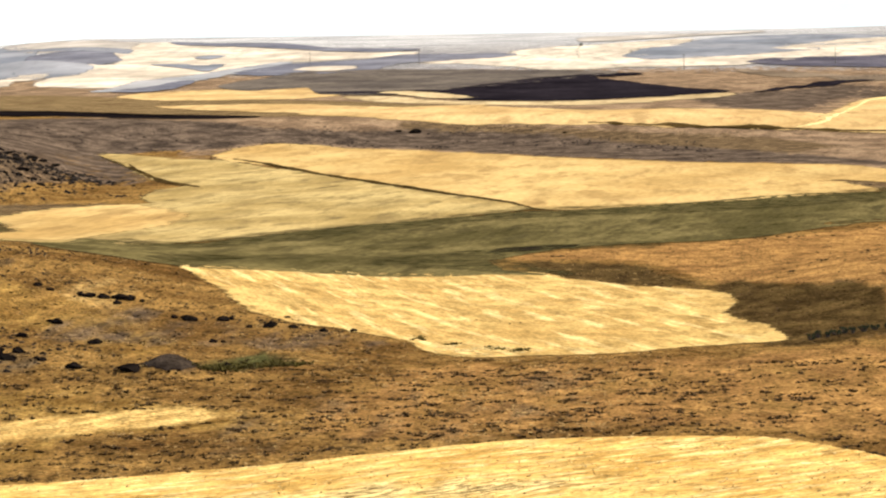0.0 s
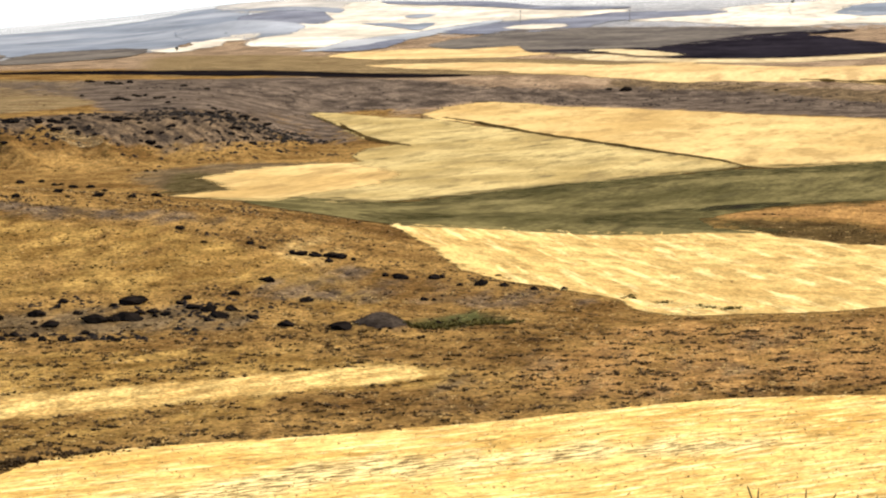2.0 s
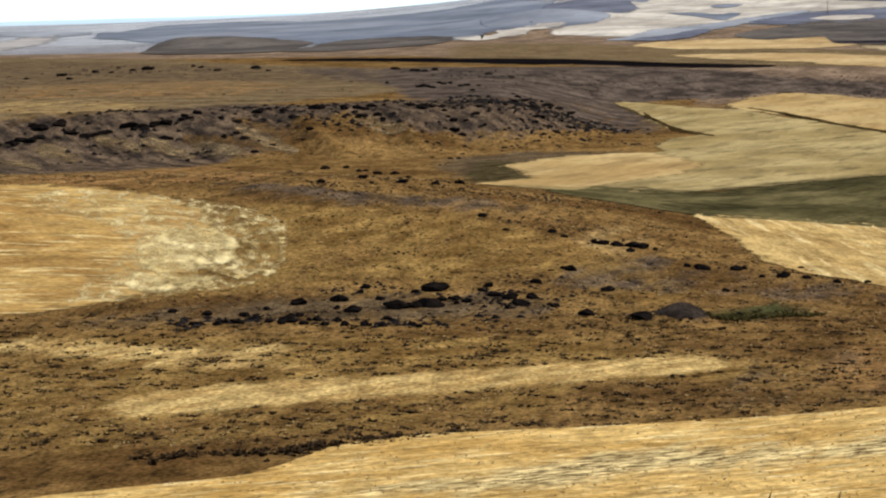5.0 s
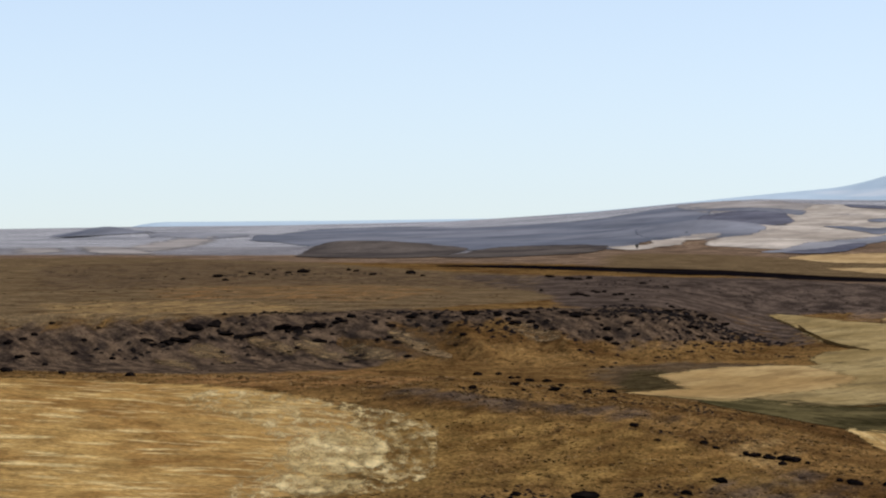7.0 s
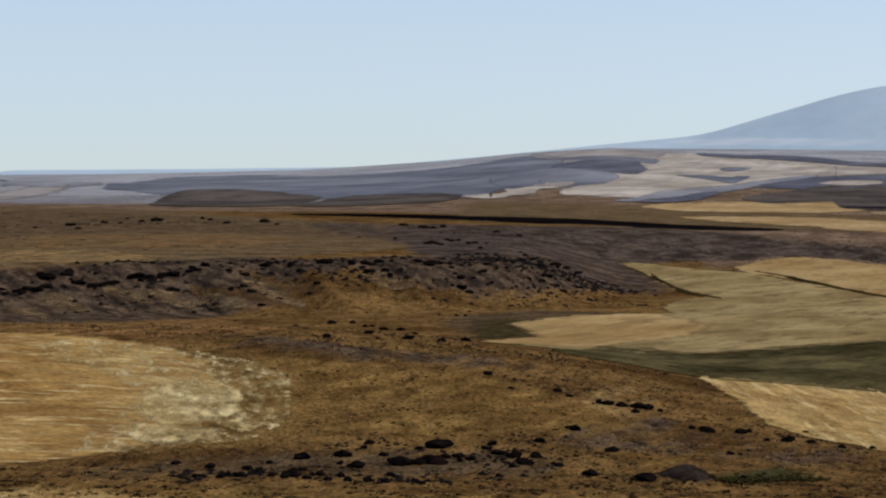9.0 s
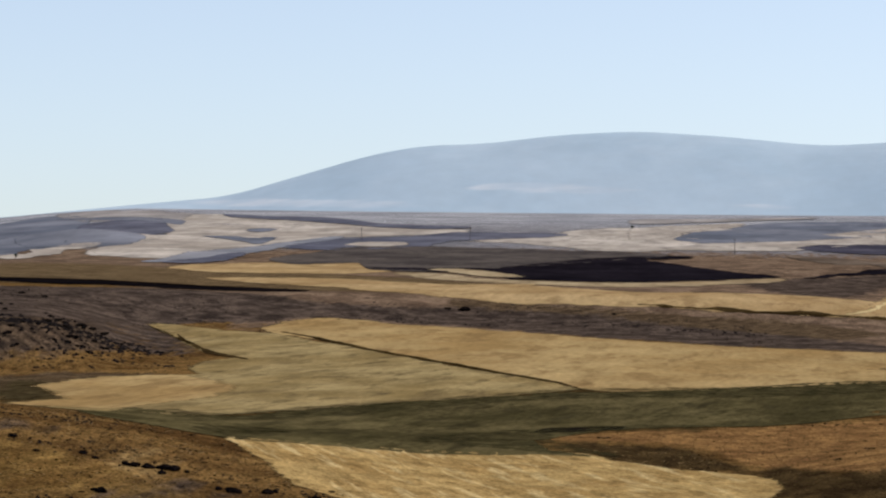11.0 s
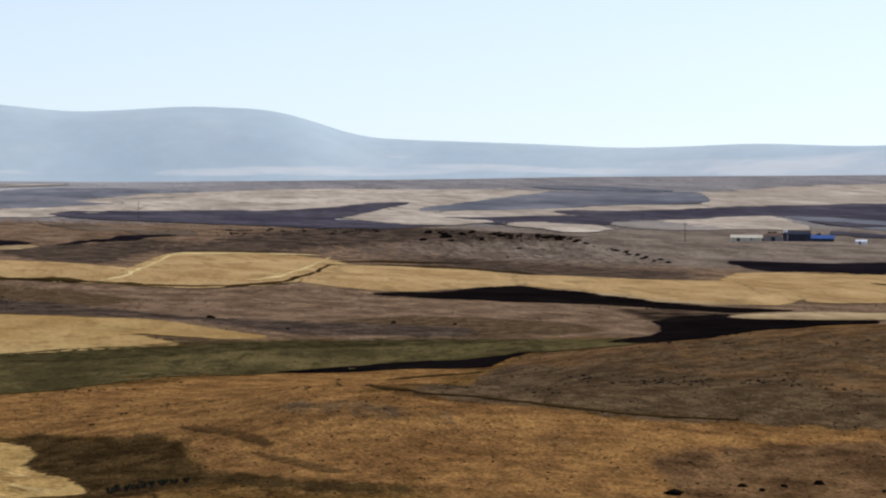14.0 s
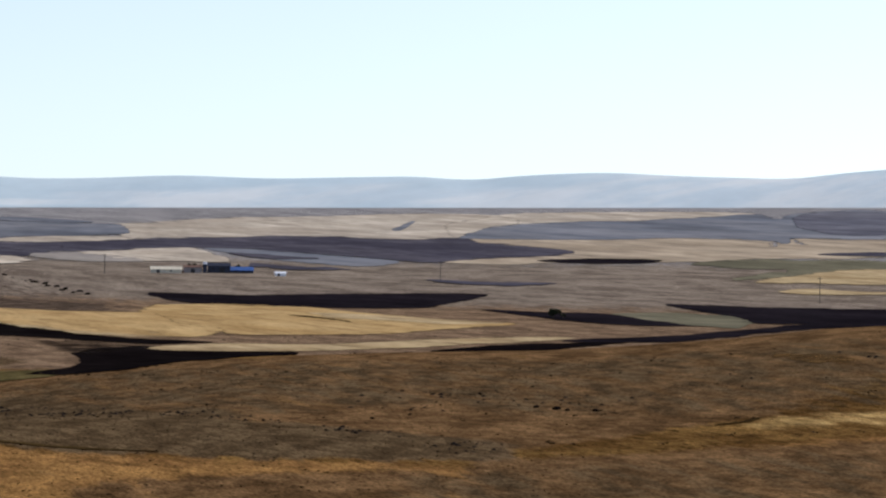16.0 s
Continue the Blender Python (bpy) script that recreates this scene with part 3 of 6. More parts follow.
cover("dark", [(60.3, 367.1), (62.9, 359.1), (65.3, 347.4), (62.5, 349.7), (59.9, 361.1)], 0.5)
cover("ashen", [(69.2, 417.5), (76.9, 409.3), (85.6, 396.6), (92.8, 389.2), (86.6, 381.3), (75.9, 384.8), (67.1, 396.1)], 0.6)
cover("ashen", [(91.4, 374.2), (104.2, 368.9), (114.5, 367.0), (105.0, 359.2), (95.5, 362.6)], 0.6)
cover("tan", [(59.2, 406.0), (66.9, 374.3), (76.9, 356.0), (80.4, 342.4), (69.6, 346.2), (62.5, 368.6), (56.9, 389.7)], 0.7)
cover("dark", [(147.8, 520.1), (146.6, 470.3), (148.8, 436.0), (159.0, 428.0), (167.8, 417.3), (174.5, 409.2), (171.1, 401.1), (163.7, 407.0), (154.3, 415.4), (142.9, 418.5), (133.3, 427.7), (141.2, 496.7)], 0.9)
cover("tan", [(103.7, 557.7), (121.1, 587.0), (139.2, 584.2), (127.3, 561.0), (116.0, 547.2)])
cover("amber", [(105.7, 338.8), (122.9, 349.5), (139.6, 356.1), (157.2, 368.4), (146.0, 342.1), (124.3, 334.3)])
# darker band painted for the relief shade along the same fold
cover("dark", [(48.3, 418.7), (53.5, 396.1), (54.0, 374.5), (50.8, 361.4), (58.0, 341.6), (77.2, 328.6), (75.3, 320.5), (54.1, 337.0), (40.0, 345.6)], 0.55)
cover("dark", [(157.4, 580.8), (191.5, 582.6), (226.0, 551.2), (262.5, 528.8), (300.2, 496.8), (325.5, 501.8), (271.2, 417.8), (249.7, 412.8), (211.6, 426.0), (188.3, 459.0), (144.6, 439.4), (145.9, 538.3)], 0.55)
cover("tan", [(218.5, 408.3), (231.0, 408.8), (246.9, 408.3), (263.7, 406.2), (253.4, 390.3), (239.4, 395.8), (224.7, 397.5)])
cover("dark", [(145.9, 538.3), (145.6, 470.6), (155.9, 422.4), (173.9, 407.1), (174.5, 385.1), (148.7, 381.5), (127.5, 387.4), (106.1, 391.2)], 0.8)
STRIP = [(-70.9, 255.6), (-69.1, 260.1), (-60.7, 266.2), (-50.7, 271.8), (-40.7, 279.2), (-33.4, 286.4), (-25.4, 290.7), (-16.8, 287.5), (-23.4, 279.2), (-31.6, 270.7), (-40.5, 263.6), (-48.9, 256.7), (-57.1, 250.4), (-65.3, 245.4), (-67.4, 243.0)]
cover("bleach", STRIP, 1.05)
cover("bleach", [(-74.4, 280.4), (-67.9, 281.8), (-58.9, 281.9), (-51.9, 278.2), (-60.2, 275.7), (-72.7, 274.0)], 0.8)
cover("bleach", [(-101.8, 298.1), (-92.8, 297.4), (-81.8, 295.1), (-71.5, 292.1), (-57.4, 293.3), (-69.2, 282.8), (-83.1, 283.9), (-97.9, 286.6)], 0.8)
cover("verge", [(-69.9, 430.5), (-99.2, 633.4), (-96.1, 668.6), (-89.1, 635.3), (-78.0, 586.5), (-83.1, 562.9)], 0.85)
cover("ashen", [(77.6, 792.4), (92.1, 770.0), (106.1, 730.6), (118.7, 725.9), (103.4, 694.7), (92.2, 706.1), (84.2, 737.5)], 0.8)
cover("russet", [(87.0, 414.3), (157.3, 620.8), (197.0, 632.7), (219.4, 591.1), (364.6, 855.7), (420, 840), (300, 480), (240, 420), (161.8, 379.2), (128.2, 386.7), (100.9, 397.7)], 0.85)
cover("rubble", [(198, 1530), (255, 1683), (315, 1771), (434, 2177), (503, 2124), (448, 1687), (455, 1623), (422, 1650), (375, 1648), (325, 1631), (303, 1609), (277, 1600), (226.2, 1476.9)], 1.0)
cover("rubble", [(332, 1523), (360.4, 1463.0), (383.5, 1394.7), (404.4, 1314.6), (361.7, 1198.3), (331.3, 1222.0), (309.4, 1305.8), (305.6, 1425.4)], 0.8)
cover("golden", [(-81.7, 295.5), (-62.0, 297.0), (-39.9, 296.4), (-23.5, 293.2), (-15.1, 284.1), (-21.9, 272.6), (-40.8, 266.1), (-57.9, 254.0), (-67.7, 244.2)], 0.95)
cover("sage", [(-270, 1704), (-137, 1578), (-50, 1520), (8.5, 1337.9), (-30.8, 1187.0), (-82.4, 1195.2), (-189.8, 1197.6)], 0.95)
cover("rubble", [(116, 1538), (160, 1616), (210, 1697), (231, 1671), (202, 1563), (170.7, 1396.7), (149.3, 1278.1), (125.8, 1273.6), (115.7, 1341.8)], 0.95)
cover("sage", [(-522.1, 1348.9), (-497, 1519), (-380.8, 1414.4), (-267.8, 1218.1), (-198.2, 1131.6), (-148.1, 1069.4), (-147.9, 844.9), (-160.7, 757.2), (-180.7, 701.3), (-208.7, 678.2), (-231.3, 666.3), (-255.0, 659.0)], 0.8)
cover("dark", [(146.2, 571.1), (147.2, 543.0), (146.9, 474.9), (151.2, 433.4), (161.2, 413.8), (172.2, 403.0), (174.5, 385.1), (163.8, 379.4), (140.6, 380.8), (126.5, 384.4), (117.4, 391.6), (108.0, 398.1), (103.3, 403.2)], 1.2)
cover("russet", [(103.7, 354.8), (128.9, 366.7), (157.2, 368.4), (136.2, 319.0), (100.3, 321.3), (100.8, 338.0)], 0.9)
cover("russet", [(165.1, 377.0), (179.3, 377.6), (201.2, 379.1), (229.6, 379.5), (233.6, 378.3), (195.9, 316.9), (148.8, 334.5)], 0.95)
cover("streak", [(-43.7, 207.9), (-33.7, 218.6), (-22.8, 230.4), (-8.3, 235.4), (5.1, 237.8), (10.7, 238.8), (10.5, 234.3), (5.0, 232.4), (-8.0, 226.4), (-19.8, 219.8), (-28.4, 209.1), (-37.4, 205.1)])

b, r = np.degrees(BEARING), np.exp(REACH)
# distance bands of the painted haze: ground greyer and paler further out
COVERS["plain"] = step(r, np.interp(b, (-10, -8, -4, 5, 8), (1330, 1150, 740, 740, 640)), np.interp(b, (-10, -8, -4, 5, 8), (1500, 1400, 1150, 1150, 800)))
COVERS["grey_plain"] = 0.95 * step(b, 5, 17) * step(r, 1250, 1650)
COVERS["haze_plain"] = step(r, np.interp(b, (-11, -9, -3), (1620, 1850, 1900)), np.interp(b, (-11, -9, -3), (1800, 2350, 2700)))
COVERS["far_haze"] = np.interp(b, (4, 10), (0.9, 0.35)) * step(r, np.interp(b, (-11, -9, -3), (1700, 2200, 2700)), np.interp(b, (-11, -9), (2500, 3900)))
COVERS["dark"] = np.maximum(COVERS["dark"], 0.2 * step(b, 13, 17) * step(r, 440, 500) * (1 - step(r, 640, 700)))
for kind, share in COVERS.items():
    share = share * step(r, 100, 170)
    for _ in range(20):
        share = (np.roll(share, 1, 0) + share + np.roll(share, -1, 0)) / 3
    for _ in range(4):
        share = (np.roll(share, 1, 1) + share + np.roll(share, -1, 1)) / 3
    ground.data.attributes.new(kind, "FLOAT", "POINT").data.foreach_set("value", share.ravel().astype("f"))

# far hills and fields: haze is part of their slate, mist and pale colours
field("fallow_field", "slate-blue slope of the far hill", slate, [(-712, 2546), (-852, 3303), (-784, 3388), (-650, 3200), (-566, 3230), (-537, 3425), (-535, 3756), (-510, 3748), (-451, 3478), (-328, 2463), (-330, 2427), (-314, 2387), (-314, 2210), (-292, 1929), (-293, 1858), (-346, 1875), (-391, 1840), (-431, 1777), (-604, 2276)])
field("fallow_field", "hazy tan top of the far hill", hazy_tan, [(-519, 3765), (-500, 3910), (-428, 3836), (-383, 3727), (-256, 3445), (-234, 3222), (-319, 3283), (-346, 3261), (-399, 3311), (-459, 3445)])
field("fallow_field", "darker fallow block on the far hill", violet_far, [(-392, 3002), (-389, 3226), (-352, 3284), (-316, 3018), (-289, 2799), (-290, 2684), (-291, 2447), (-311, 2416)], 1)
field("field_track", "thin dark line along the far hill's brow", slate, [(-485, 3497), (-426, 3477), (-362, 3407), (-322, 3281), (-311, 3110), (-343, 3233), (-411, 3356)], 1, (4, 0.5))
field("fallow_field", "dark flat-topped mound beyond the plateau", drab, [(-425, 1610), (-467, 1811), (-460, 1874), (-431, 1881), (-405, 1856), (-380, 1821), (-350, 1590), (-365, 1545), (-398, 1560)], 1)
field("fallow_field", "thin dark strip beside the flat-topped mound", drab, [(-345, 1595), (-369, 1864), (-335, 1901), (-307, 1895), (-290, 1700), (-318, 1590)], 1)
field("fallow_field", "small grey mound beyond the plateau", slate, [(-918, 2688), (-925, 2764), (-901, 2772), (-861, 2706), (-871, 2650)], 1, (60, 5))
field("pale_field", "pale flank of the small grey mound", hazy_tan, [(-684, 2057), (-610, 1868), (-533, 1674), (-560, 1700)], 1, (60, 5))
field("pale_field", "white patch beyond the plateau", hazy_tan, [(-613, 1923), (-712, 2313), (-770, 2574), (-698, 2318), (-632, 2052), (-581, 1840)], 0, (60, 5))
field("pale_field", "tiny pale patch beyond the plateau", hazy_tan, [(-606, 1704), (-700, 1982), (-627, 1783)], 0, (60, 5))
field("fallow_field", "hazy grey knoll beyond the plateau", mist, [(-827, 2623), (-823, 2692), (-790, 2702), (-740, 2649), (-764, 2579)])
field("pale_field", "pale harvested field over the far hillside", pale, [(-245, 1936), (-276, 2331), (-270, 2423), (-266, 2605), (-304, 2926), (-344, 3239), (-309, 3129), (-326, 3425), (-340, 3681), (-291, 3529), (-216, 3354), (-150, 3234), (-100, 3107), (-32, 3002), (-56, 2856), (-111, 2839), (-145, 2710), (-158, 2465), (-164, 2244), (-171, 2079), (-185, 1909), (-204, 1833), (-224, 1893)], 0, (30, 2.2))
field("fallow_field", "hazy grey strip on the pale hillside", mist, [(-191, 1870), (-188, 2105), (-171, 2219), (-157, 2442), (-131, 2677), (-132, 2467), (-153, 2316), (-162, 2014), (-174, 1805), (-192, 1725)], 1)
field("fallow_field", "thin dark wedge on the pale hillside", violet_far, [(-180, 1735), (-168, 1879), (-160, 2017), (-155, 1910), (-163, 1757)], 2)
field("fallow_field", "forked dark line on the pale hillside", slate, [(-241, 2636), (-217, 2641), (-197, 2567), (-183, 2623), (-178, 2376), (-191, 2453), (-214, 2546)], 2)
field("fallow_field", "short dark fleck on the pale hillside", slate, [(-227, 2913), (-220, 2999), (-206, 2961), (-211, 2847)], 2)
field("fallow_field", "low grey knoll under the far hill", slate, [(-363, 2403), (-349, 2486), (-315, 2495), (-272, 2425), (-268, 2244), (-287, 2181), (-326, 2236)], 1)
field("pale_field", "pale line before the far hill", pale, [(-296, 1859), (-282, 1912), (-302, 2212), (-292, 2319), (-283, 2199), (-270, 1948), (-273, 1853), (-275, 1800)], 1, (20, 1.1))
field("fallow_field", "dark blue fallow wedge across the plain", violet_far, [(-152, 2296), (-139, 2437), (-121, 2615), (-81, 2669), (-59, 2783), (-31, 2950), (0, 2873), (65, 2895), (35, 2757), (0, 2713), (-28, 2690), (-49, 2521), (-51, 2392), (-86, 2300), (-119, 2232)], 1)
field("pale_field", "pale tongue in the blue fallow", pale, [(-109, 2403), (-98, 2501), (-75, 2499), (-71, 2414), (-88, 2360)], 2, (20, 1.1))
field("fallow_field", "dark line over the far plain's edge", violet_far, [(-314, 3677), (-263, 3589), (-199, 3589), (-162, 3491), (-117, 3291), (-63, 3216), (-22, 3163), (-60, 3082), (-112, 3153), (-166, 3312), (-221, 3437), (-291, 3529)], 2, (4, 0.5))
field("fallow_field", "dull brown fallow rise below the far hill", drab, [(-132, 1891), (-119, 2081), (-106, 2282), (-66, 2337), (-25, 2353), (37, 2267), (88, 2237), (120, 2189), (48, 1892), (-3, 1738), (-32, 1639), (-61, 1646), (-77, 1817), (-96, 1802), (-113, 1762)], 1)
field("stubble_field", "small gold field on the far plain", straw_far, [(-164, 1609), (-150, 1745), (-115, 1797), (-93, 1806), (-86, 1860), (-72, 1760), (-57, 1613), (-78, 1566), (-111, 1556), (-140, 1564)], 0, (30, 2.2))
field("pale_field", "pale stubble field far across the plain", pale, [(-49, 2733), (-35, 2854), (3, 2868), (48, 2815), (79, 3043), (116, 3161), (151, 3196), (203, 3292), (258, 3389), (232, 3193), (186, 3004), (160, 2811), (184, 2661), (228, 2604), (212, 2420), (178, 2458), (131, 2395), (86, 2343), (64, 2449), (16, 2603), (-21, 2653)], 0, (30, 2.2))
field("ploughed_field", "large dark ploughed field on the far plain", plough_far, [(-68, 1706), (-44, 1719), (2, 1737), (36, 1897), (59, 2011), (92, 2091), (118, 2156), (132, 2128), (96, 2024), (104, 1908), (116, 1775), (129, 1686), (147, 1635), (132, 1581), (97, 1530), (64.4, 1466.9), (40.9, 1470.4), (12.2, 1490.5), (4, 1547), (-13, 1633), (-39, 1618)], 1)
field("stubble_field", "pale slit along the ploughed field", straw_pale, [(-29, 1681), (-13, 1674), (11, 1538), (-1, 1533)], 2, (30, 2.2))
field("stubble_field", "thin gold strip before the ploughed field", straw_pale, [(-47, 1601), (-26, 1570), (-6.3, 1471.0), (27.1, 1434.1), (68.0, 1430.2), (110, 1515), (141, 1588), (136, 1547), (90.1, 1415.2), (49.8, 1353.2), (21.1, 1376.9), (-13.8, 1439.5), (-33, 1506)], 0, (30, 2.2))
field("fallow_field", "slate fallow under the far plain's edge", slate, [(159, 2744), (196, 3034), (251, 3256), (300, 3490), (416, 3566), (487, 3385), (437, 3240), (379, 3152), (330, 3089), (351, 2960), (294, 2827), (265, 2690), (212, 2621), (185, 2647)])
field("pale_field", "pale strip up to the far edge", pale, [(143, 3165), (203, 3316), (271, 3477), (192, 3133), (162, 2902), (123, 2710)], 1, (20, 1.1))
field("pale_field", "faint pale line on the far edge", hazy_tan, [(155, 3435), (257, 3583), (390, 3822), (266, 3703), (165, 3638)], 1)
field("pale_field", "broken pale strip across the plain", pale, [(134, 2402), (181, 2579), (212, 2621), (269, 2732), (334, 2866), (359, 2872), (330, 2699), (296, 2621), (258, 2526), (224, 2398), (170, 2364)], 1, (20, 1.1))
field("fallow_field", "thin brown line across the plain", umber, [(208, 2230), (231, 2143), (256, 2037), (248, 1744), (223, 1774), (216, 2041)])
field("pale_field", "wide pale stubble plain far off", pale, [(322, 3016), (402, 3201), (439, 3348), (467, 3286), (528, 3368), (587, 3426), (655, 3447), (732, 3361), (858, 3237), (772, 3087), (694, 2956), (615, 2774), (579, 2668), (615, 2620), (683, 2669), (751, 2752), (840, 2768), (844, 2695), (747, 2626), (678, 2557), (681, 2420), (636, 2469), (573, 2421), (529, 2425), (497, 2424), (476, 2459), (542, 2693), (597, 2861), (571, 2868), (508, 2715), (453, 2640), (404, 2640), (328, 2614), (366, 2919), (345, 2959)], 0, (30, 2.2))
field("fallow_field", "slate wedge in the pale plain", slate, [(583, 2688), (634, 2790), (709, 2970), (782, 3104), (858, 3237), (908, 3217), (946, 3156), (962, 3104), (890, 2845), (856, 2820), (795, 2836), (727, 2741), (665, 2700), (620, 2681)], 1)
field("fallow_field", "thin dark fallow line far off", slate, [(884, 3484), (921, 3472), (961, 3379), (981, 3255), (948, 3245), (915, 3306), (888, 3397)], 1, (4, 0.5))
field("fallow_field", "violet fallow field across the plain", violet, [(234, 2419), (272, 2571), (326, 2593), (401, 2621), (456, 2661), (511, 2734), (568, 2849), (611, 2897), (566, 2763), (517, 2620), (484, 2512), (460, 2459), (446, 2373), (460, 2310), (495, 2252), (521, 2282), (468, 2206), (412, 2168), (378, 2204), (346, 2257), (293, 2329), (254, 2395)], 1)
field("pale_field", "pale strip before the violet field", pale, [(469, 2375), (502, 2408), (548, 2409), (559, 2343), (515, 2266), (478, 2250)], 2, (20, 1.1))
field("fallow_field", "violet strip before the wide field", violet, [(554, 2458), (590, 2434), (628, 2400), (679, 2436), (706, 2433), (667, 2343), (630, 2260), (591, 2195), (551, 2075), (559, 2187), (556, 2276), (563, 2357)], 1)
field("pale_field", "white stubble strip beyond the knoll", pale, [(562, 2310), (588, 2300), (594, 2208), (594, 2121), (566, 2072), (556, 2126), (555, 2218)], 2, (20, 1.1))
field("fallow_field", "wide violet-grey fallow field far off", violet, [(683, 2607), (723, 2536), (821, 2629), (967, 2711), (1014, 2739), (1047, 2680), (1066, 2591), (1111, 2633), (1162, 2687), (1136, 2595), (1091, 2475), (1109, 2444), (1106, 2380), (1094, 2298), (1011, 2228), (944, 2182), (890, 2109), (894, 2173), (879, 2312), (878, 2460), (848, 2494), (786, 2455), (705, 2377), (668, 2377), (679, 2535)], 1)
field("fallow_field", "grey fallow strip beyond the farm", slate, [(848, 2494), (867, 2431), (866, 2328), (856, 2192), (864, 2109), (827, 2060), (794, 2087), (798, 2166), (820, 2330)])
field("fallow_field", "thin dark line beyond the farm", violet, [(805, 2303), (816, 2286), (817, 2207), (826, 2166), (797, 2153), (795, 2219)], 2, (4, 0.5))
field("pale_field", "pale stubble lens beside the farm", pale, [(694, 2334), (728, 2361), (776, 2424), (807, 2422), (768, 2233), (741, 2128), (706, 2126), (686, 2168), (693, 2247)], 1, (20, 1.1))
field("fallow_field", "hazy tan strip beside the farm's pale field", hazy_tan, [(640, 2276), (684, 2305), (682, 2197), (681, 2140), (643, 2139)], 1)
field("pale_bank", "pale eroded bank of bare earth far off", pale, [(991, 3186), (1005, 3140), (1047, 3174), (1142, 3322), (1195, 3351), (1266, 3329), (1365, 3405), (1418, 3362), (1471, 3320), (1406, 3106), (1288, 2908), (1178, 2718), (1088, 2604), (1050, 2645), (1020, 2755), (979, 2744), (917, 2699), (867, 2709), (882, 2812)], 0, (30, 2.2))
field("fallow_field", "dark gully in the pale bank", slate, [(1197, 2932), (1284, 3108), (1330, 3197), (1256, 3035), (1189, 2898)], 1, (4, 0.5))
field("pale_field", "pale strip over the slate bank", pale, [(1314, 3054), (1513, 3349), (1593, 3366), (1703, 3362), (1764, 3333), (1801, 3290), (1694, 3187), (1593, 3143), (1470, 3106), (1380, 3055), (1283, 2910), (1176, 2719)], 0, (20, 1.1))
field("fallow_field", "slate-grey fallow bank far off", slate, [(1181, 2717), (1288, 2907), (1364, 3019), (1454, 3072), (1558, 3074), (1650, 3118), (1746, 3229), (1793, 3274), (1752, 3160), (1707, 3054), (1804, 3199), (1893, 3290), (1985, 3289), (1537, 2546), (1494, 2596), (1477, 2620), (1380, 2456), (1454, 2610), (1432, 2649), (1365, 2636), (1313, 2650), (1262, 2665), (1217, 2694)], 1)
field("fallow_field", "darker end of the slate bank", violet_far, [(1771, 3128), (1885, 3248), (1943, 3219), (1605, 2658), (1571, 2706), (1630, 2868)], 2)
field("pale_field", "tan stubble plain far off", pale_tan, [(1130, 2627), (1196, 2647), (1248, 2635), (1350, 2606), (1417, 2620), (1435, 2582), (1333, 2364), (1457, 2573), (1504, 2491), (1324, 2192), (1244, 2160), (1205, 2182), (1123, 2121), (1067, 2105), (1046, 2159), (978, 2113), (912, 2067), (906, 2105), (972, 2151), (1058, 2234), (1092, 2300), (1108, 2428), (1091, 2461)], 0, (30, 2.2))
field("ploughed_field", "dark line beyond the grazing land", plough_far, [(978, 2113), (1040, 2147), (1081, 2116), (1048, 2068), (999, 2061)], 1, (4, 0.5))
field("grazing_strip", "dull olive grazing strip far off", olive, [(1072, 2043), (1161, 2102), (1180, 2049), (1243, 2058), (1129, 1869), (1060, 1840), (985, 1783), (955, 1764), (1061, 1881), (1088, 1969)])
field("stubble_field", "gold stubble field far across the plain", straw_pale, [(943, 1707), (1028, 1792), (1064, 1839), (1090, 1855), (1123, 1860), (1014, 1679), (984, 1674), (973, 1696)], 1, (30, 2.2))
field("fallow_field", "short dark strip in the tan plain", violet, [(1272, 2210), (1307, 2225), (1345, 2228), (1304, 2160), (1285, 2178)], 2, (4, 0.5))
field("pale_field", "thin pale line across the plain", straw_pale, [(873, 1557), (906, 1573), (920, 1524), (907, 1501), (876, 1515)], 1, (20, 1.1))
field("fallow_field", "thin dark strip of fallow ground", violet, [(730, 1730), (756, 1704), (789, 1679), (745, 1649), (723, 1680)], 1, (4, 0.5))
field("fallow_field", "thin dark hedge line beyond the farmhouse", violet, [(738, 2067), (747, 2018), (760, 1934), (721, 1947), (719, 2007)], 1, (4, 0.5))
field("ploughed_field", "thin dark furrow line on the plain", plough_far, [(160, 1616), (184, 1682), (210, 1719), (234, 1721), (207, 1691), (181, 1654)], 1, (4, 0.5))
field("stubble_field", "harvested pale gold grain field with curving combine swaths", straw_rows, [(-35.5, 435.1), (-31.0, 444.2), (-21.9, 453.3), (-7.3, 459.7), (9.3, 465.3), (14.2, 461.4), (17.1, 451.7), (24.3, 435.0), (33.0, 426.2), (36.0, 417.0), (36.4, 402.5), (33.6, 390.4), (34.6, 377.1), (36.5, 365.3), (36.8, 346.6), (28.9, 349.8), (17.9, 343.6), (10.4, 342.9), (3.0, 342.0), (-1.9, 350.6), (-3.6, 362.8), (-11.3, 370.3), (-18.2, 374.9), (-23.6, 385.7), (-28.6, 408.9)], 0, (30, 2.2))
field("stubble_field", "bleached heap of straw at the stubble's edge", chaff, [(-2.6, 353.8), (2.5, 358.5), (11.0, 349.0), (6.8, 343.7), (-0.1, 343.1)], 1, (20, 3))
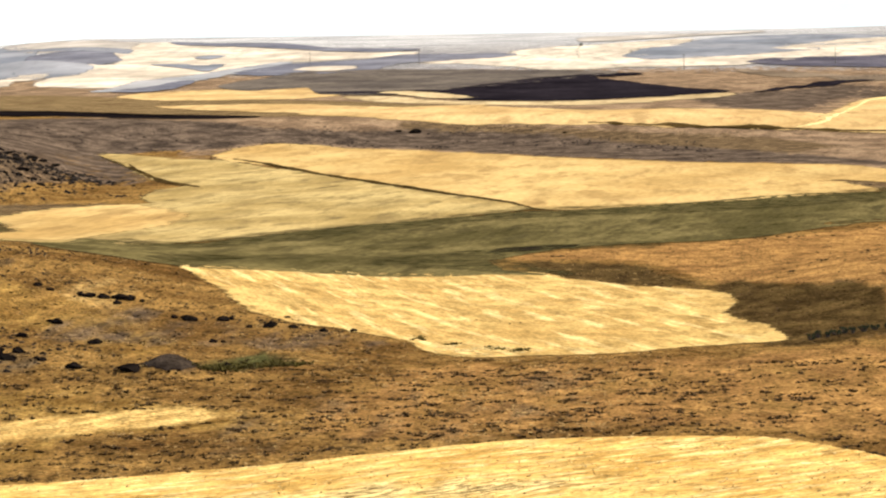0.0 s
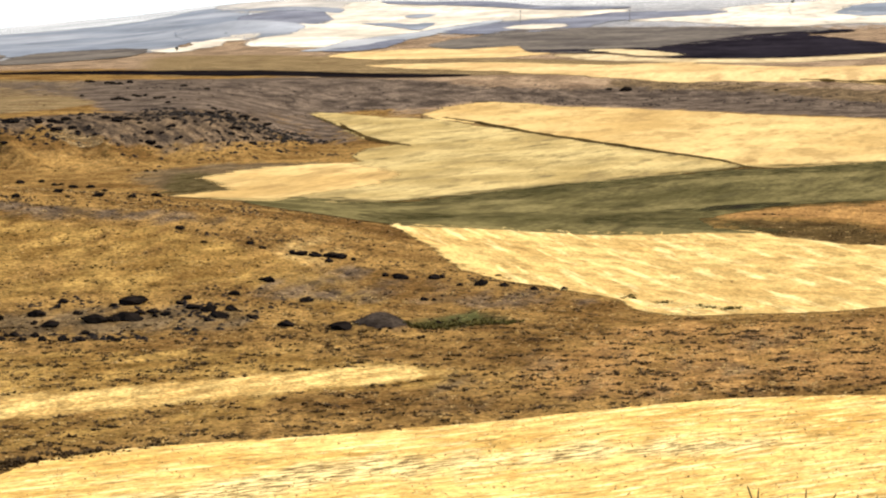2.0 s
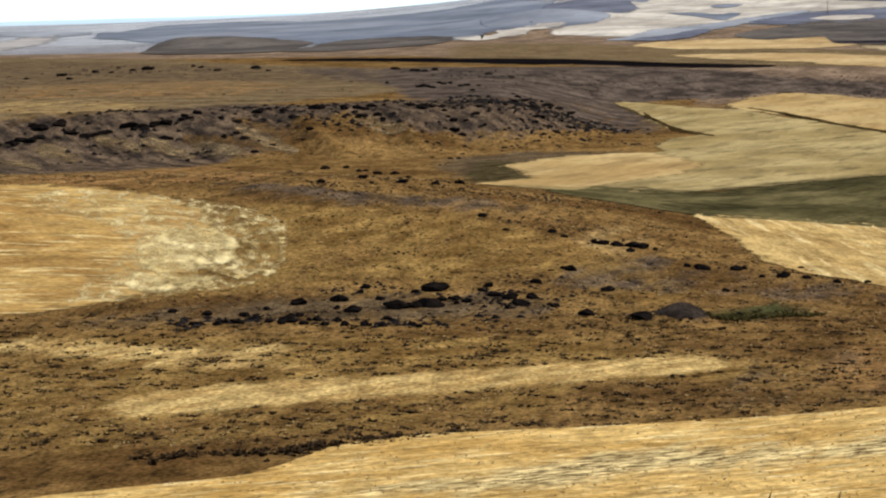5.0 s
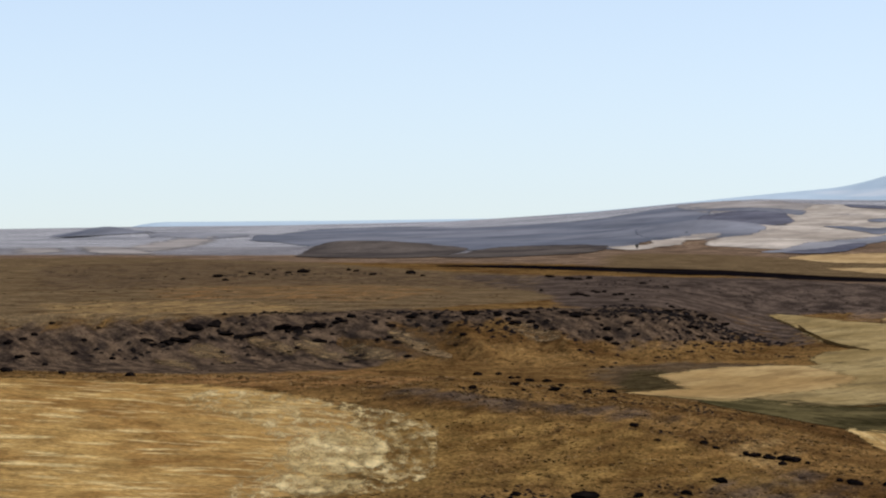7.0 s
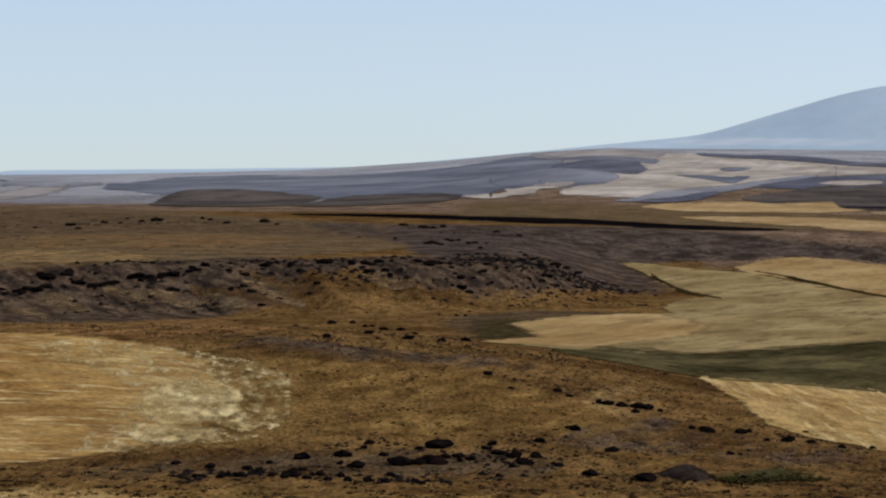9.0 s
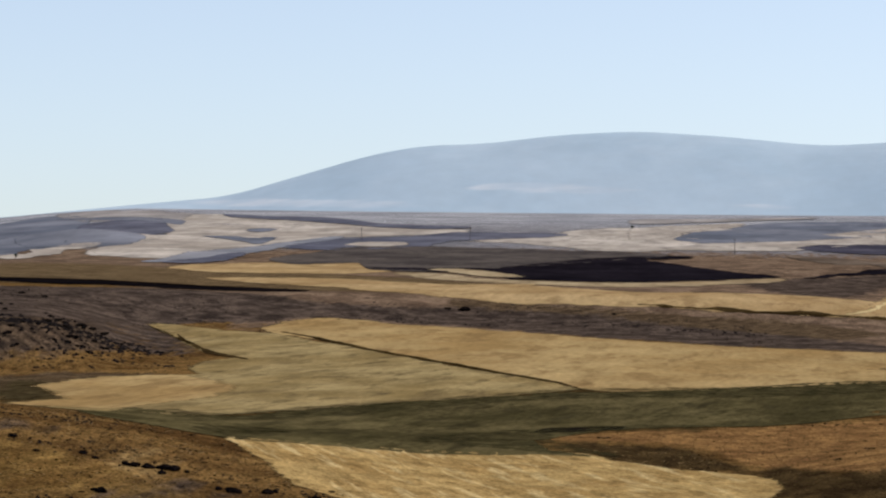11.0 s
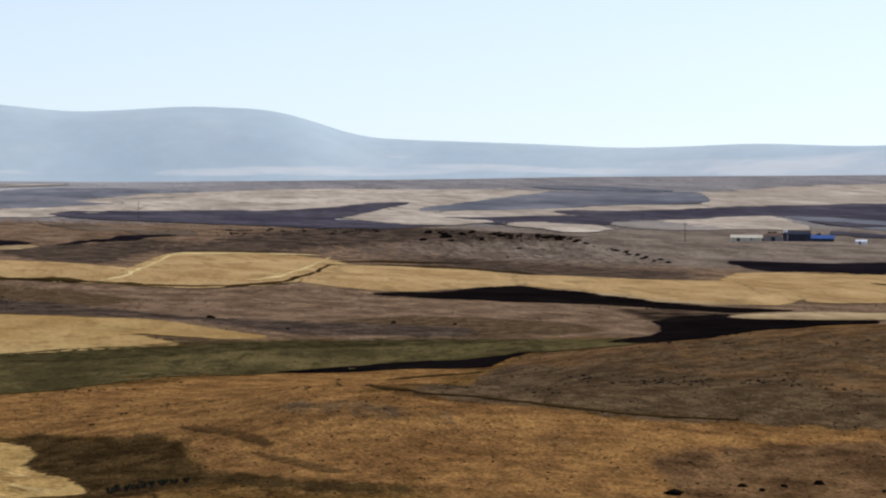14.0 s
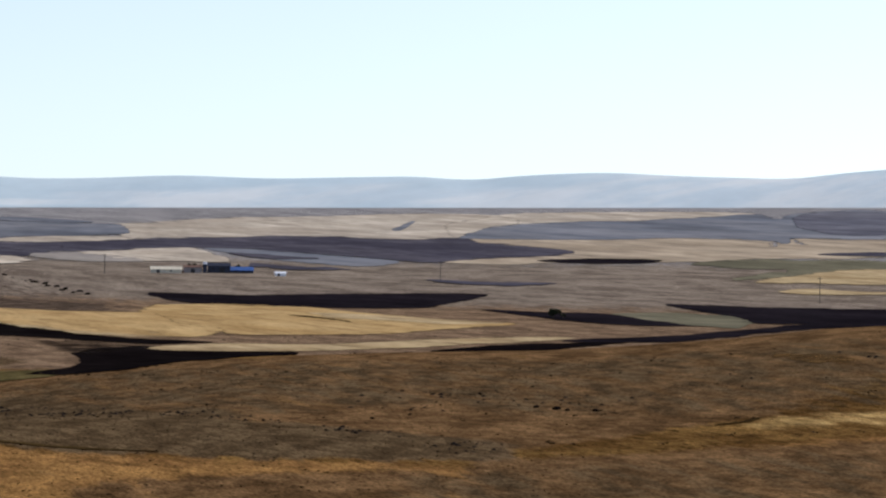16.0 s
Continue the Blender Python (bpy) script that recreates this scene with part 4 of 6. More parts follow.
field("stubble_field", "smooth golden stubble field along the green valley", straw, [(-70.0, 981.7), (-65.3, 1024.3), (-50.0, 1050.1), (-15.4, 1005.9), (19.4, 944.4), (57.3, 877.1), (85.0, 850.5), (105.7, 831.1), (113.5, 780.8), (119.6, 730.4), (111.5, 721.3), (100.7, 738.5), (89.8, 748.9), (93.8, 697.0), (73.6, 674.4), (53.8, 656.2), (35.1, 638.6), (23.5, 635.3), (17.1, 651.6), (13.1, 672.9), (-3.5, 730.5), (-24.0, 803.8), (-41.9, 878.0), (-61.0, 930.4)], 0, (30, 2.2))
field("stubble_field", "greenish yellow stubble field with a jagged edge", straw_green, [(-105.5, 985.0), (-91.8, 919.1), (-74.5, 819.6), (-61.2, 771.7), (-67.0, 750.5), (-67.1, 716.7), (-62.4, 685.0), (-69.9, 673.1), (-89.5, 634.1), (-78.3, 587.1), (-68.3, 452.2), (-62.1, 479.9), (-61.9, 538.8), (-51.3, 510.9), (-47.2, 527.0), (-34.0, 560.2), (-16.7, 592.8), (-1.9, 611.8), (16.3, 640.6), (4.0, 688.2), (-12.8, 738.1), (-35.2, 832.1), (-55.2, 889.6), (-65.9, 927.8), (-81.0, 948.7), (-96.2, 981.2)], 0, (30, 2.2))
field("meadow", "dull green grass meadow along the valley floor", meadow, [(-59.4, 454.1), (-62.7, 547.5), (-51.5, 523.7), (-43.1, 524.5), (-35.3, 548.8), (-23.6, 576.5), (-9.4, 597.5), (1.4, 610.8), (17.2, 627.9), (24.0, 627.1), (48.3, 651.4), (75.0, 681.1), (93.8, 687.9), (121.2, 708.7), (164.9, 712.4), (120.5, 711.7), (152.2, 706.3), (182.1, 692.6), (189.4, 657.8), (175.3, 600.6), (157.4, 621.2), (133.5, 619.0), (99.7, 588.5), (70.8, 569.7), (84.9, 583.1), (65.7, 556.0), (51.5, 533.3), (21.2, 521.6), (9.5, 496.0), (6.3, 490.6), (8.5, 469.0), (14.2, 460.5), (5.9, 462.5), (-7.3, 456.5), (-21.7, 449.3), (-35.1, 436.0), (-42.0, 434.5), (-53.4, 438.1)])
field("grass_strip", "dark green grass verge along the stubble fields", verge, [(-57.1, 548.9), (-47.4, 529.3), (-34.0, 561.5), (-16.8, 593.9), (-1.9, 613.3), (16.4, 640.0), (46.2, 650.0), (70.0, 664.0), (94.8, 702.0), (122.3, 712.0), (158.8, 722.0), (177, 690), (149.9, 690.1), (116.1, 682), (87.4, 655), (66.1, 632), (43.3, 618), (16.6, 612.0), (-1.9, 588), (-15.9, 566), (-31.7, 530), (-43, 500), (-52, 510)], 1, (60, 8))
field("grass_strip", "dark grass in the meadow's lowest ground", verge, [(-10.5, 492.6), (0.1, 510.7), (9.4, 519.6), (20.7, 525.6), (34.7, 527.4), (33.8, 515.2), (20.4, 516.8), (10.0, 501.8), (9.7, 488.2), (18.1, 460.9), (12.5, 463.6), (0.1, 473.0), (-10.1, 474.9)], 1, (60, 8))
field("grass_strip", "dark grass at the meadow's end", verge, [(-42.6, 437), (-41, 460), (-37.0, 474), (-29.0, 477.8), (-33, 458), (-37, 442)], 1, (30, 4))
field("stubble_field", "tan lobe of the greenish stubble field", straw, [(-83.2, 560), (-76, 582), (-87, 629.6), (-79.1, 657), (-67.5, 672), (-55.6, 635.3), (-55.3, 606.4), (-61.7, 572.9), (-69.7, 545)], 1, (60, 8))
field("stubble_field", "bright gold stubble field below the look-out slope", straw_near, [(-64.4, 198.3), (-55.6, 208.2), (-49.1, 214.7), (-45.9, 229.1), (-39.8, 236.0), (-30.4, 240.8), (-19.9, 247.3), (-8.9, 253.2), (5.1, 262.6), (14.7, 264.6), (25.5, 263.5), (29.8, 259.1), (35.0, 250.4), (38.7, 236.9), (40.9, 214.4), (4.5, 170.5), (-20.1, 170.0), (-45.9, 171.4), (-55.8, 171.5)])
field("stubble_field", "ochre stubble field on the rounded hill", straw_hill, [(-168.0, 376.2), (-148.6, 385.6), (-139.7, 393.6), (-128.0, 393.2), (-113.7, 391.9), (-103.5, 387.6), (-95.0, 377.6), (-91.1, 367.4), (-88.2, 353.2), (-87.8, 338.5), (-89.2, 324.8), (-93.5, 316.1), (-100.6, 309.5), (-116.0, 301.4), (-131.0, 293.4)], 0, (70, 7))
field("track", "thin dark ploughed strip along the plateau", plough, [(-281, 1298), (-244, 1335), (-187, 1281), (-138, 1255), (-71, 1188), (-86, 1169), (-152, 1186), (-203, 1232), (-245, 1274)])
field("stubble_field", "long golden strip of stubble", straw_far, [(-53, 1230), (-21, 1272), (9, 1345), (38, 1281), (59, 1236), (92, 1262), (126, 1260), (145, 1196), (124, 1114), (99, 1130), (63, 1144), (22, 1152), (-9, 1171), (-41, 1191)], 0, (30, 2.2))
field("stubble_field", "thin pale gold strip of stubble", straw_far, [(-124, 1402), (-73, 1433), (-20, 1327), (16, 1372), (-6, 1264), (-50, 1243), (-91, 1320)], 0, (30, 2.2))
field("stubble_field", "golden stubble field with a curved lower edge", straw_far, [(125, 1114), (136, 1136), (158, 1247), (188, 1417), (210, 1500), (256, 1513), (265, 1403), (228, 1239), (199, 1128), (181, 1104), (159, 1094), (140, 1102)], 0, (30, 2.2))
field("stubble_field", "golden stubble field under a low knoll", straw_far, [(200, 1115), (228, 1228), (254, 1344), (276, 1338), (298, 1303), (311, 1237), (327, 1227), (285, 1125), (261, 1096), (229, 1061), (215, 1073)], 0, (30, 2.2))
field("ploughed_field", "black ploughed strip with a pointed end", plough, [(212.0, 1048.1), (236.6, 1052.8), (270.7, 1102.7), (276.2, 1074.7), (289.1, 1025.1), (295.1, 948.2), (311.4, 908.0), (287.1, 894.0), (278.2, 922.7), (264.9, 972.6), (242.3, 994.2), (223.7, 1020.8)])
field("ploughed_field", "black ploughed field at the valley's head", plough, [(175.2, 625.2), (194.8, 667.4), (233.8, 781.3), (245.0, 827.4), (262.7, 865.8), (279.6, 876.0), (283.0, 854.8), (293.3, 835.5), (307.9, 825.1), (212.0, 603.9), (200.7, 598.9), (189.1, 592.4), (180.9, 588.3), (174.5, 598.0)])
field("earth_bank", "dark stubbly ground between two ploughed strips", plough_soft, [(260.6, 917.5), (272.2, 897.0), (284.3, 874.5), (264.6, 850.0), (245.1, 820.9), (254.7, 869.9)], 0, (60, 10))
field("ploughed_field", "thin black ploughed strip along the meadow", plough, [(100.9, 592.6), (127.7, 618.9), (147.2, 617.8), (158.0, 623.7), (149.2, 607.0), (139.7, 586.5), (128.9, 597.7), (111.4, 593.2)])
field("ploughed_field", "dark ploughed strip before the farm", plough_far, [(473, 1472), (509, 1461), (573, 1474), (660, 1493), (597, 1387), (544, 1301), (508, 1307), (473, 1321), (455, 1344)])
field("stubble_field", "bright golden stubble field on the plain", straw_far, [(387, 1206), (434, 1323), (467, 1327), (486, 1291), (480, 1208), (478, 1119), (486, 1074), (440, 1029), (403, 989), (375, 983), (349, 984), (355, 1030), (349, 1064)], 0, (30, 2.2))
field("stubble_field", "pale tan stubble strip", straw_pale, [(282, 1114), (325, 1195), (339, 1161), (326, 1047), (316, 968), (301, 966), (291, 1033)], 0, (30, 2.2))
field("stubble_field", "pale strip of stubble beside the ploughed ground", straw_pale, [(278.7, 863.7), (314.0, 890.9), (337.9, 887.2), (399.9, 935.3), (438.8, 947.3), (446.8, 942.4), (381.9, 893.2), (322.1, 845.6), (293.4, 841.8)], 0, (30, 2.2))
field("ploughed_field", "thin black ploughed strip behind the brown hill", plough, [(358.7, 844.6), (406.0, 897.6), (428.0, 902.7), (457.4, 917.7), (430.4, 887.2), (393.5, 845.4), (370.0, 837.7)])
field("ploughed_field", "thin dark ploughed strip behind the brown hill", plough_far, [(441, 929), (504, 971), (552, 1020), (642, 1115), (713, 1165), (662, 1081), (610, 1059), (527, 973), (478, 922), (453, 914)])
field("ploughed_field", "dark curved strip of ploughed ground", plough_far, [(567, 1278), (584, 1244), (605, 1242), (586, 1165), (577, 1089), (546, 1076), (542, 1144)])
field("ploughed_field", "dark brown ploughed field on the plain", plough_far, [(704, 1370), (722, 1335), (788, 1304), (833, 1285), (705, 1087), (680, 1126), (648, 1124), (615, 1113), (666, 1242)])
field("field_track", "thin dark dirt track between two stubble fields", hollow, [(-62.7, 943.5), (-41.2, 863.2), (-23.5, 785.5), (-3.5, 716.1), (13.4, 660.2), (17.6, 642.5), (17.7, 643.8), (13.6, 667.5), (-3.4, 724.7), (-23.8, 799.0), (-41.8, 877.1), (-63.0, 948.2)], 0, (4, 0.5))
field("earth_bank", "dark earth bank in the meadow", plough, [(6.8, 511.2), (10.5, 520.9), (15.2, 522.4), (21.4, 524.8), (20.7, 520.1), (15.9, 515.6), (10.3, 511.6)])
field("field_track", "dark edge between grazing and gold fields", hollow, [(54.6, 1147.9), (82.1, 1129.1), (120.9, 1109.8), (138.9, 1093.1), (157.7, 1085.0), (190.6, 1103.3), (191.0, 1105.5), (158.8, 1092.6), (139.8, 1099.7), (121.7, 1117.6), (82.6, 1135.9), (54.7, 1149.0)], 0, (4, 0.5))
field("field_track", "dark line along the pale far field", hollow, [(264, 1407), (285, 1424), (331, 1432), (332, 1436), (289, 1444), (265, 1412)], 0, (4, 0.5))
field("stubble_field", "pale tan stubble beside the gold field", straw_far, [(310, 1232), (329, 1215), (349, 1183), (376, 1171), (346, 1054), (350, 1015), (324, 968), (301, 1006), (290, 1071), (281, 1117)], 0, (30, 2.2))
field("grazing_strip", "olive wedge between ploughed strips", olive, [(610, 1236), (649, 1251), (656, 1223), (620, 1132), (570, 1053), (575, 1108)])
field("pale_field", "pale strip along the golden field", straw_pale, [(456, 1199), (476, 1161), (478, 1119), (484, 1080), (459, 1074), (452, 1103), (441, 1134)], 1, (20, 1.1))
field("field_track", "dark line in the golden field", hollow, [(431, 1160), (429, 1127), (425, 1081), (427, 1087), (437, 1148), (433, 1166)], 0, (4, 0.5))
field("field_track", "dark line along the golden field's top", hollow, [(252, 1348), (277, 1346), (308, 1316), (319, 1261), (321, 1267), (314, 1342), (283, 1375), (253, 1355)], 0, (4, 0.5))
field("field_track", "dark line between two gold fields", hollow, [(172, 1099), (191, 1110), (213, 1181), (252, 1348), (253, 1355), (217, 1203), (192, 1119), (172, 1100)], 0, (4, 0.5))
field("field_track", "dark line over the gold field under the knoll", hollow, [(200, 1490), (214, 1512), (249, 1523), (276, 1500), (276, 1504), (252, 1543), (217, 1533), (201, 1496)], 0, (4, 0.5))
field("pale_gully", "pale grassy gully down the scarp", gully, [(-178.0, 673.2), (-173.1, 671.6), (-165.2, 662.9), (-163.1, 657.9), (-169.5, 662.6), (-174.6, 667.6)], 0, (24, 6))
field("pale_gully", "pale grassy gully under the black rocks", gully, [(-196.2, 660.9), (-191.7, 658.6), (-186.4, 650.9), (-185.2, 645.0), (-190.6, 650.4), (-196.0, 655.9)], 0, (24, 6))
field("pale_gully", "pale bare streak below the rocks", gully, [(-200.5, 643.9), (-194.0, 643.1), (-184.2, 614.5), (-190.3, 626.8), (-197.5, 636.4)], 0, (24, 6))
field("pale_gully", "pale bare streak down the bank", gully, [(-159.6, 684.3), (-148.7, 676.0), (-141.6, 666.3), (-147.1, 668.6), (-155.4, 677.3)], 0, (24, 6))
field("pale_gully", "short pale streak on the scarp", gully, [(-189.1, 673.8), (-181.8, 670.7), (-176.3, 664.3), (-182.7, 666.9)], 0, (24, 6))
field("pale_gully", "thin pale streak on the bank", gully, [(-166.9, 672.4), (-159.3, 667.2), (-152.4, 659.0), (-159.5, 662.9)], 0, (24, 6))
field("stubble_field", "swirls of pale chaff on the ochre hill field", chaff, [(-116.6, 384.3), (-112.0, 391.1), (-104.1, 389.5), (-95.9, 386.0), (-88.1, 381.4), (-82.5, 375.1), (-78.7, 361.8), (-76.1, 346.8), (-76.7, 334.7), (-80.7, 328.1), (-87.2, 322.1), (-93.1, 319.0), (-93.9, 330.4), (-94.0, 344.8), (-97.3, 359.1), (-104.8, 370.8), (-111.0, 372.7)], 1, (46, 9))
field("stubble_field", "bleached heap of chaff on the hill field", chaff_heap, [(-94.7, 358.4), (-93.0, 364.0), (-88.8, 366.2), (-84.6, 360.3), (-82.4, 348.1), (-84.8, 342.0), (-87.4, 339.3), (-91.5, 343.8)], 2, (46, 9))
field("stubble_field", "bleached smear of chaff lower on the hill field", chaff_heap, [(-89.8, 336.3), (-84.8, 334.4), (-81.8, 337.7), (-81.6, 331.2), (-85.0, 327.5), (-88.5, 329.2)], 2, (46, 9))
field("pale_gully", "pale grassy gully on the scarp's end", gully, [(-136.0, 702.3), (-130.6, 701.9), (-123.5, 698.1), (-127.0, 696.1), (-132.6, 698.6)], 0, (24, 6))
field("pale_gully", "short pale streak under the black rocks", gully, [(-198.1, 658.2), (-193.6, 658.1), (-188.5, 651.7), (-193.0, 651.8)], 0, (24, 6))
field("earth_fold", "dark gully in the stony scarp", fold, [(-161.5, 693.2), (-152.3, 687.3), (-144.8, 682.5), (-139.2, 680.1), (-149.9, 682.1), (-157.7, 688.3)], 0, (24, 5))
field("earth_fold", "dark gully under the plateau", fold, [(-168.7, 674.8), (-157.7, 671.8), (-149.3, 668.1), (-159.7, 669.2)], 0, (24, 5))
# two strips that paint the shade of folds in the slope
field("earth_fold", "painted shade of a curved fold in the orange slope", fold, [(56.3, 406.0), (59.2, 395.7), (61.6, 383.8), (62.6, 372.0), (61.7, 371.7), (60.0, 382.9), (57.7, 395.5)], 0, (24, 5))
field("earth_fold", "painted shade of a curved fold lower on the slope", fold, [(59.8, 367.1), (62.5, 356.3), (65.9, 345.1), (64.7, 343.6), (61.4, 354.2)], 0, (24, 5))
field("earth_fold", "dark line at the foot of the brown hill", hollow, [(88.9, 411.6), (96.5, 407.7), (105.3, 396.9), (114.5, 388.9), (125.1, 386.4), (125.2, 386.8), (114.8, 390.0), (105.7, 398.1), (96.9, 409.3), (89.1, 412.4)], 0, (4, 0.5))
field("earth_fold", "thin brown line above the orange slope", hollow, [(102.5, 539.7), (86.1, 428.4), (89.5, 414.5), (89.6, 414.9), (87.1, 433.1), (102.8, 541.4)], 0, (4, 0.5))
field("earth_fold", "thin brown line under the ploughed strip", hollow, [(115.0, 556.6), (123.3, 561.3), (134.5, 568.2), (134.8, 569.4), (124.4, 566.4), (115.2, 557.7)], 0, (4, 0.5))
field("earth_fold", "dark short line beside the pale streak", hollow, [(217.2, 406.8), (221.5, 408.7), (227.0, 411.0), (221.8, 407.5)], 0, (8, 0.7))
field("earth_fold", "dark mark on the brown hill", fold, [(272.7, 489.0), (274.6, 480.3), (275.2, 466.0), (270.8, 471.7)], 0, (24, 5))
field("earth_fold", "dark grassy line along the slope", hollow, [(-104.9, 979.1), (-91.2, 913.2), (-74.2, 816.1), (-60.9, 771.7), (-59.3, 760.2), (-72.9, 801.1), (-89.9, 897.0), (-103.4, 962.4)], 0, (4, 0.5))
field("pale_field", "pale unmown border of the gold field", cream, [(126, 1117), (140, 1146), (171, 1304), (200, 1465), (236, 1511), (275, 1509), (276, 1514), (240, 1533), (203, 1492), (173, 1325), (140, 1153), (126, 1119)], 1, (4, 0.5))
field("pale_field", "pale border between the gold fields", cream, [(180, 1122), (196, 1146), (236, 1307), (271, 1457), (272, 1462), (241, 1335), (198, 1159), (180, 1123)], 1, (4, 0.5))
HEAP = [(-28.3 + 2.7 * math.cos(k * math.pi / 6), 321.6 + 3.2 * math.sin(k * math.pi / 6)) for k in range(12)]
field("earth_heap", "low heap of dark earth and stones", heap_earth, HEAP, 0, (10, 2))

# ---- mountains on the horizon ----
def mountain(name, label, bearings, tops, material, crest, foot, seed):
    """A far range: its crest follows the heights given in degrees over the eye's level."""
    def height(x, y):
        r, b = np.hypot(x, y), np.degrees(np.arctan2(x, y))
        soft = sum(np.interp(b + d, bearings, tops) for d in (-0.4, -0.2, 0, 0.2, 0.4)) / 5
        top = EYE + crest * np.tan(np.radians(soft))
        s = np.clip((r - foot) / (crest - foot), 0, 1.3)
        s = np.where(s > 1, 2 - s, s)
        shape = s * s * (3 - 2 * s)
        gully = swell(x, y, 160, seed) * 6 + swell(x, y, 60, seed + 1) * 1.5
        return -8 + (top + 8) * shape + gully * shape * (1 - shape) * 2
    pts, faces = fan(np.arange(bearings[0], bearings[-1], 0.1), np.linspace(foot, crest + 0.25 * (crest - foot), 40), height)
    ob = tagged(sheet(name, pts, faces, material), label, "mountain", kind="structure")
    p = np.array(pts)
    b, e = np.degrees(np.arctan2(p[:, 0], p[:, 1])), np.degrees(np.arctan2(p[:, 2] - EYE, np.hypot(p[:, 0], p[:, 1])))
    share = np.zeros(len(p))
    for bearing, rise, wide, tall, most in BARE_AND_HAZE:
        share = np.maximum(share, most * np.exp(-0.5 * (((b - bearing) / wide) ** 2 + ((e - rise) / tall) ** 2)))
    # one attribute for bare ground and painted haze
    ob.data.attributes.new("bare", "FLOAT", "POINT").data.foreach_set("value", share.astype("f"))
    return ob


# pale patches on the mountain, bare ground and, broad in the east, painted haze: bearing, height over the eye's level,
# half sizes, in degrees, and how strong
BARE_AND_HAZE = ((0.85, 0.66, 0.8, 0.05, 1.6), (1.9, 0.61, 0.7, 0.035, 1.3), (0.0, 0.67, 0.6, 0.03, 1.2), (-3.4, 0.33, 1.6, 0.05, 1.1), (4.5, 0.36, 2.2, 0.02, 0.9), (7.6, 0.40, 1.8, 0.025, 1.1),
        (10.6, 0.45, 1.6, 0.06, 1.4), (13.2, 0.57, 1.4, 0.02, 1.1), (12.4, 0.72, 0.9, 0.014, 1.0), (15.0, 0.5, 2.0, 0.04, 1.2), (17.5, 0.66, 1.8, 0.035, 1.2), (19.5, 0.6, 3.0, 0.12, 0.95), (25.0, 0.7, 5.0, 0.2, 0.95), (30.0, 0.9, 4.0, 0.35, 0.95))


MOUNTAIN = ((-30, -18.2, -17.6, -14, -11, -9, -7.5, -6.5, -4.8, -3.8, -2.7, -2.3, -1.3, -0.2, 1.2, 2.6, 4.1, 5.9, 6.8, 8.0, 9.5, 10.3, 11.1, 12.0, 14.2, 15.8, 16.8, 18.3, 20.0, 21.4, 22.7, 23.5, 24.8, 26.1, 27.4, 29.4, 30.4, 32, 36, 44, 60),
            (-0.6, -0.5, -0.29, -0.24, -0.18, 0.0, 0.16, 0.27, 0.44, 0.75, 1.08, 1.21, 1.4, 1.44, 1.62, 1.7, 1.62, 1.46, 1.51, 1.6, 1.55, 1.33, 1.07, 1.03, 0.98, 0.92, 0.95, 1.03, 0.99, 1.04, 1.08, 1.01, 1.14, 1.2, 1.15, 1.12, 1.25, 1.4, 1.2, 0.8, -0.5))
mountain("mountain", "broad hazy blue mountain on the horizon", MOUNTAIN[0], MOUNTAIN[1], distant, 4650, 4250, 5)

def plain_material(name, colour, rough=0.7, metal=0.0, wear=0.25, size=1.0):
    m = bpy.data.materials.new(name)
    m.use_nodes = True
    n, l = m.node_tree.nodes, m.node_tree.links
    bsdf = n["Principled BSDF"]
    bsdf.inputs["Roughness"].default_value, bsdf.inputs["Metallic"].default_value = rough, metal
    bsdf.inputs["Specular IOR Level"].default_value = 0.0 if rough > 0.6 else 0.4
    t = n.new("ShaderNodeTexNoise")
    l.new(n.new("ShaderNodeTexCoord").outputs["Object"], t.inputs["Vector"])
    t.inputs["Scale"].default_value, t.inputs["Detail"].default_value = 1 / size, 6
    rmp = n.new("ShaderNodeValToRGB")
    rmp.color_ramp.elements[0].position, rmp.color_ramp.elements[1].position = 0.3, 0.7
    rmp.color_ramp.elements[0].color = (*[c * (1 - wear) for c in colour], 1)
    rmp.color_ramp.elements[1].color = (*[min(1, c * (1 + wear)) for c in colour], 1)
    l.new(t.outputs["Fac"], rmp.inputs["Fac"])
    l.new(rmp.outputs["Color"], bsdf.inputs["Base Color"])
    bump = n.new("ShaderNodeBump")
    bump.inputs["Strength"].default_value, bump.inputs["Distance"].default_value = 0.5, 0.05 * size
    l.new(t.outputs["Fac"], bump.inputs["Height"])
    l.new(bump.outputs["Normal"], bsdf.inputs["Normal"])
    return m


def island_material(name, tones, rough=0.9):
    """Leaves, stalks and small stones: each loose piece takes its own tone."""
    m = bpy.data.materials.new(name)
    m.use_nodes = True
    n, l = m.node_tree.nodes, m.node_tree.links
    bsdf = n["Principled BSDF"]
    bsdf.inputs["Roughness"].default_value = rough
    bsdf.inputs["Specular IOR Level"].default_value = 0.05
    rmp = n.new("ShaderNodeValToRGB")
    while len(rmp.color_ramp.elements) < len(tones):
        rmp.color_ramp.elements.new(0.5)
    for k, (e, c) in enumerate(zip(rmp.color_ramp.elements, tones)):
        e.position, e.color = k / (len(tones) - 1), (*c, 1)
    l.new(n.new("ShaderNodeNewGeometry").outputs["Random Per Island"], rmp.inputs["Fac"])
    l.new(rmp.outputs["Color"], bsdf.inputs["Base Color"])
    return m


def part(name, bm, material, parent=None, label=""):
    me = bpy.data.meshes.new(name)
    bm.to_mesh(me)
    bm.free()
    me.materials.append(material)
    ob = new(name, me)
    ob.parent = parent
    if label:
        ob["label"] = label
    return ob


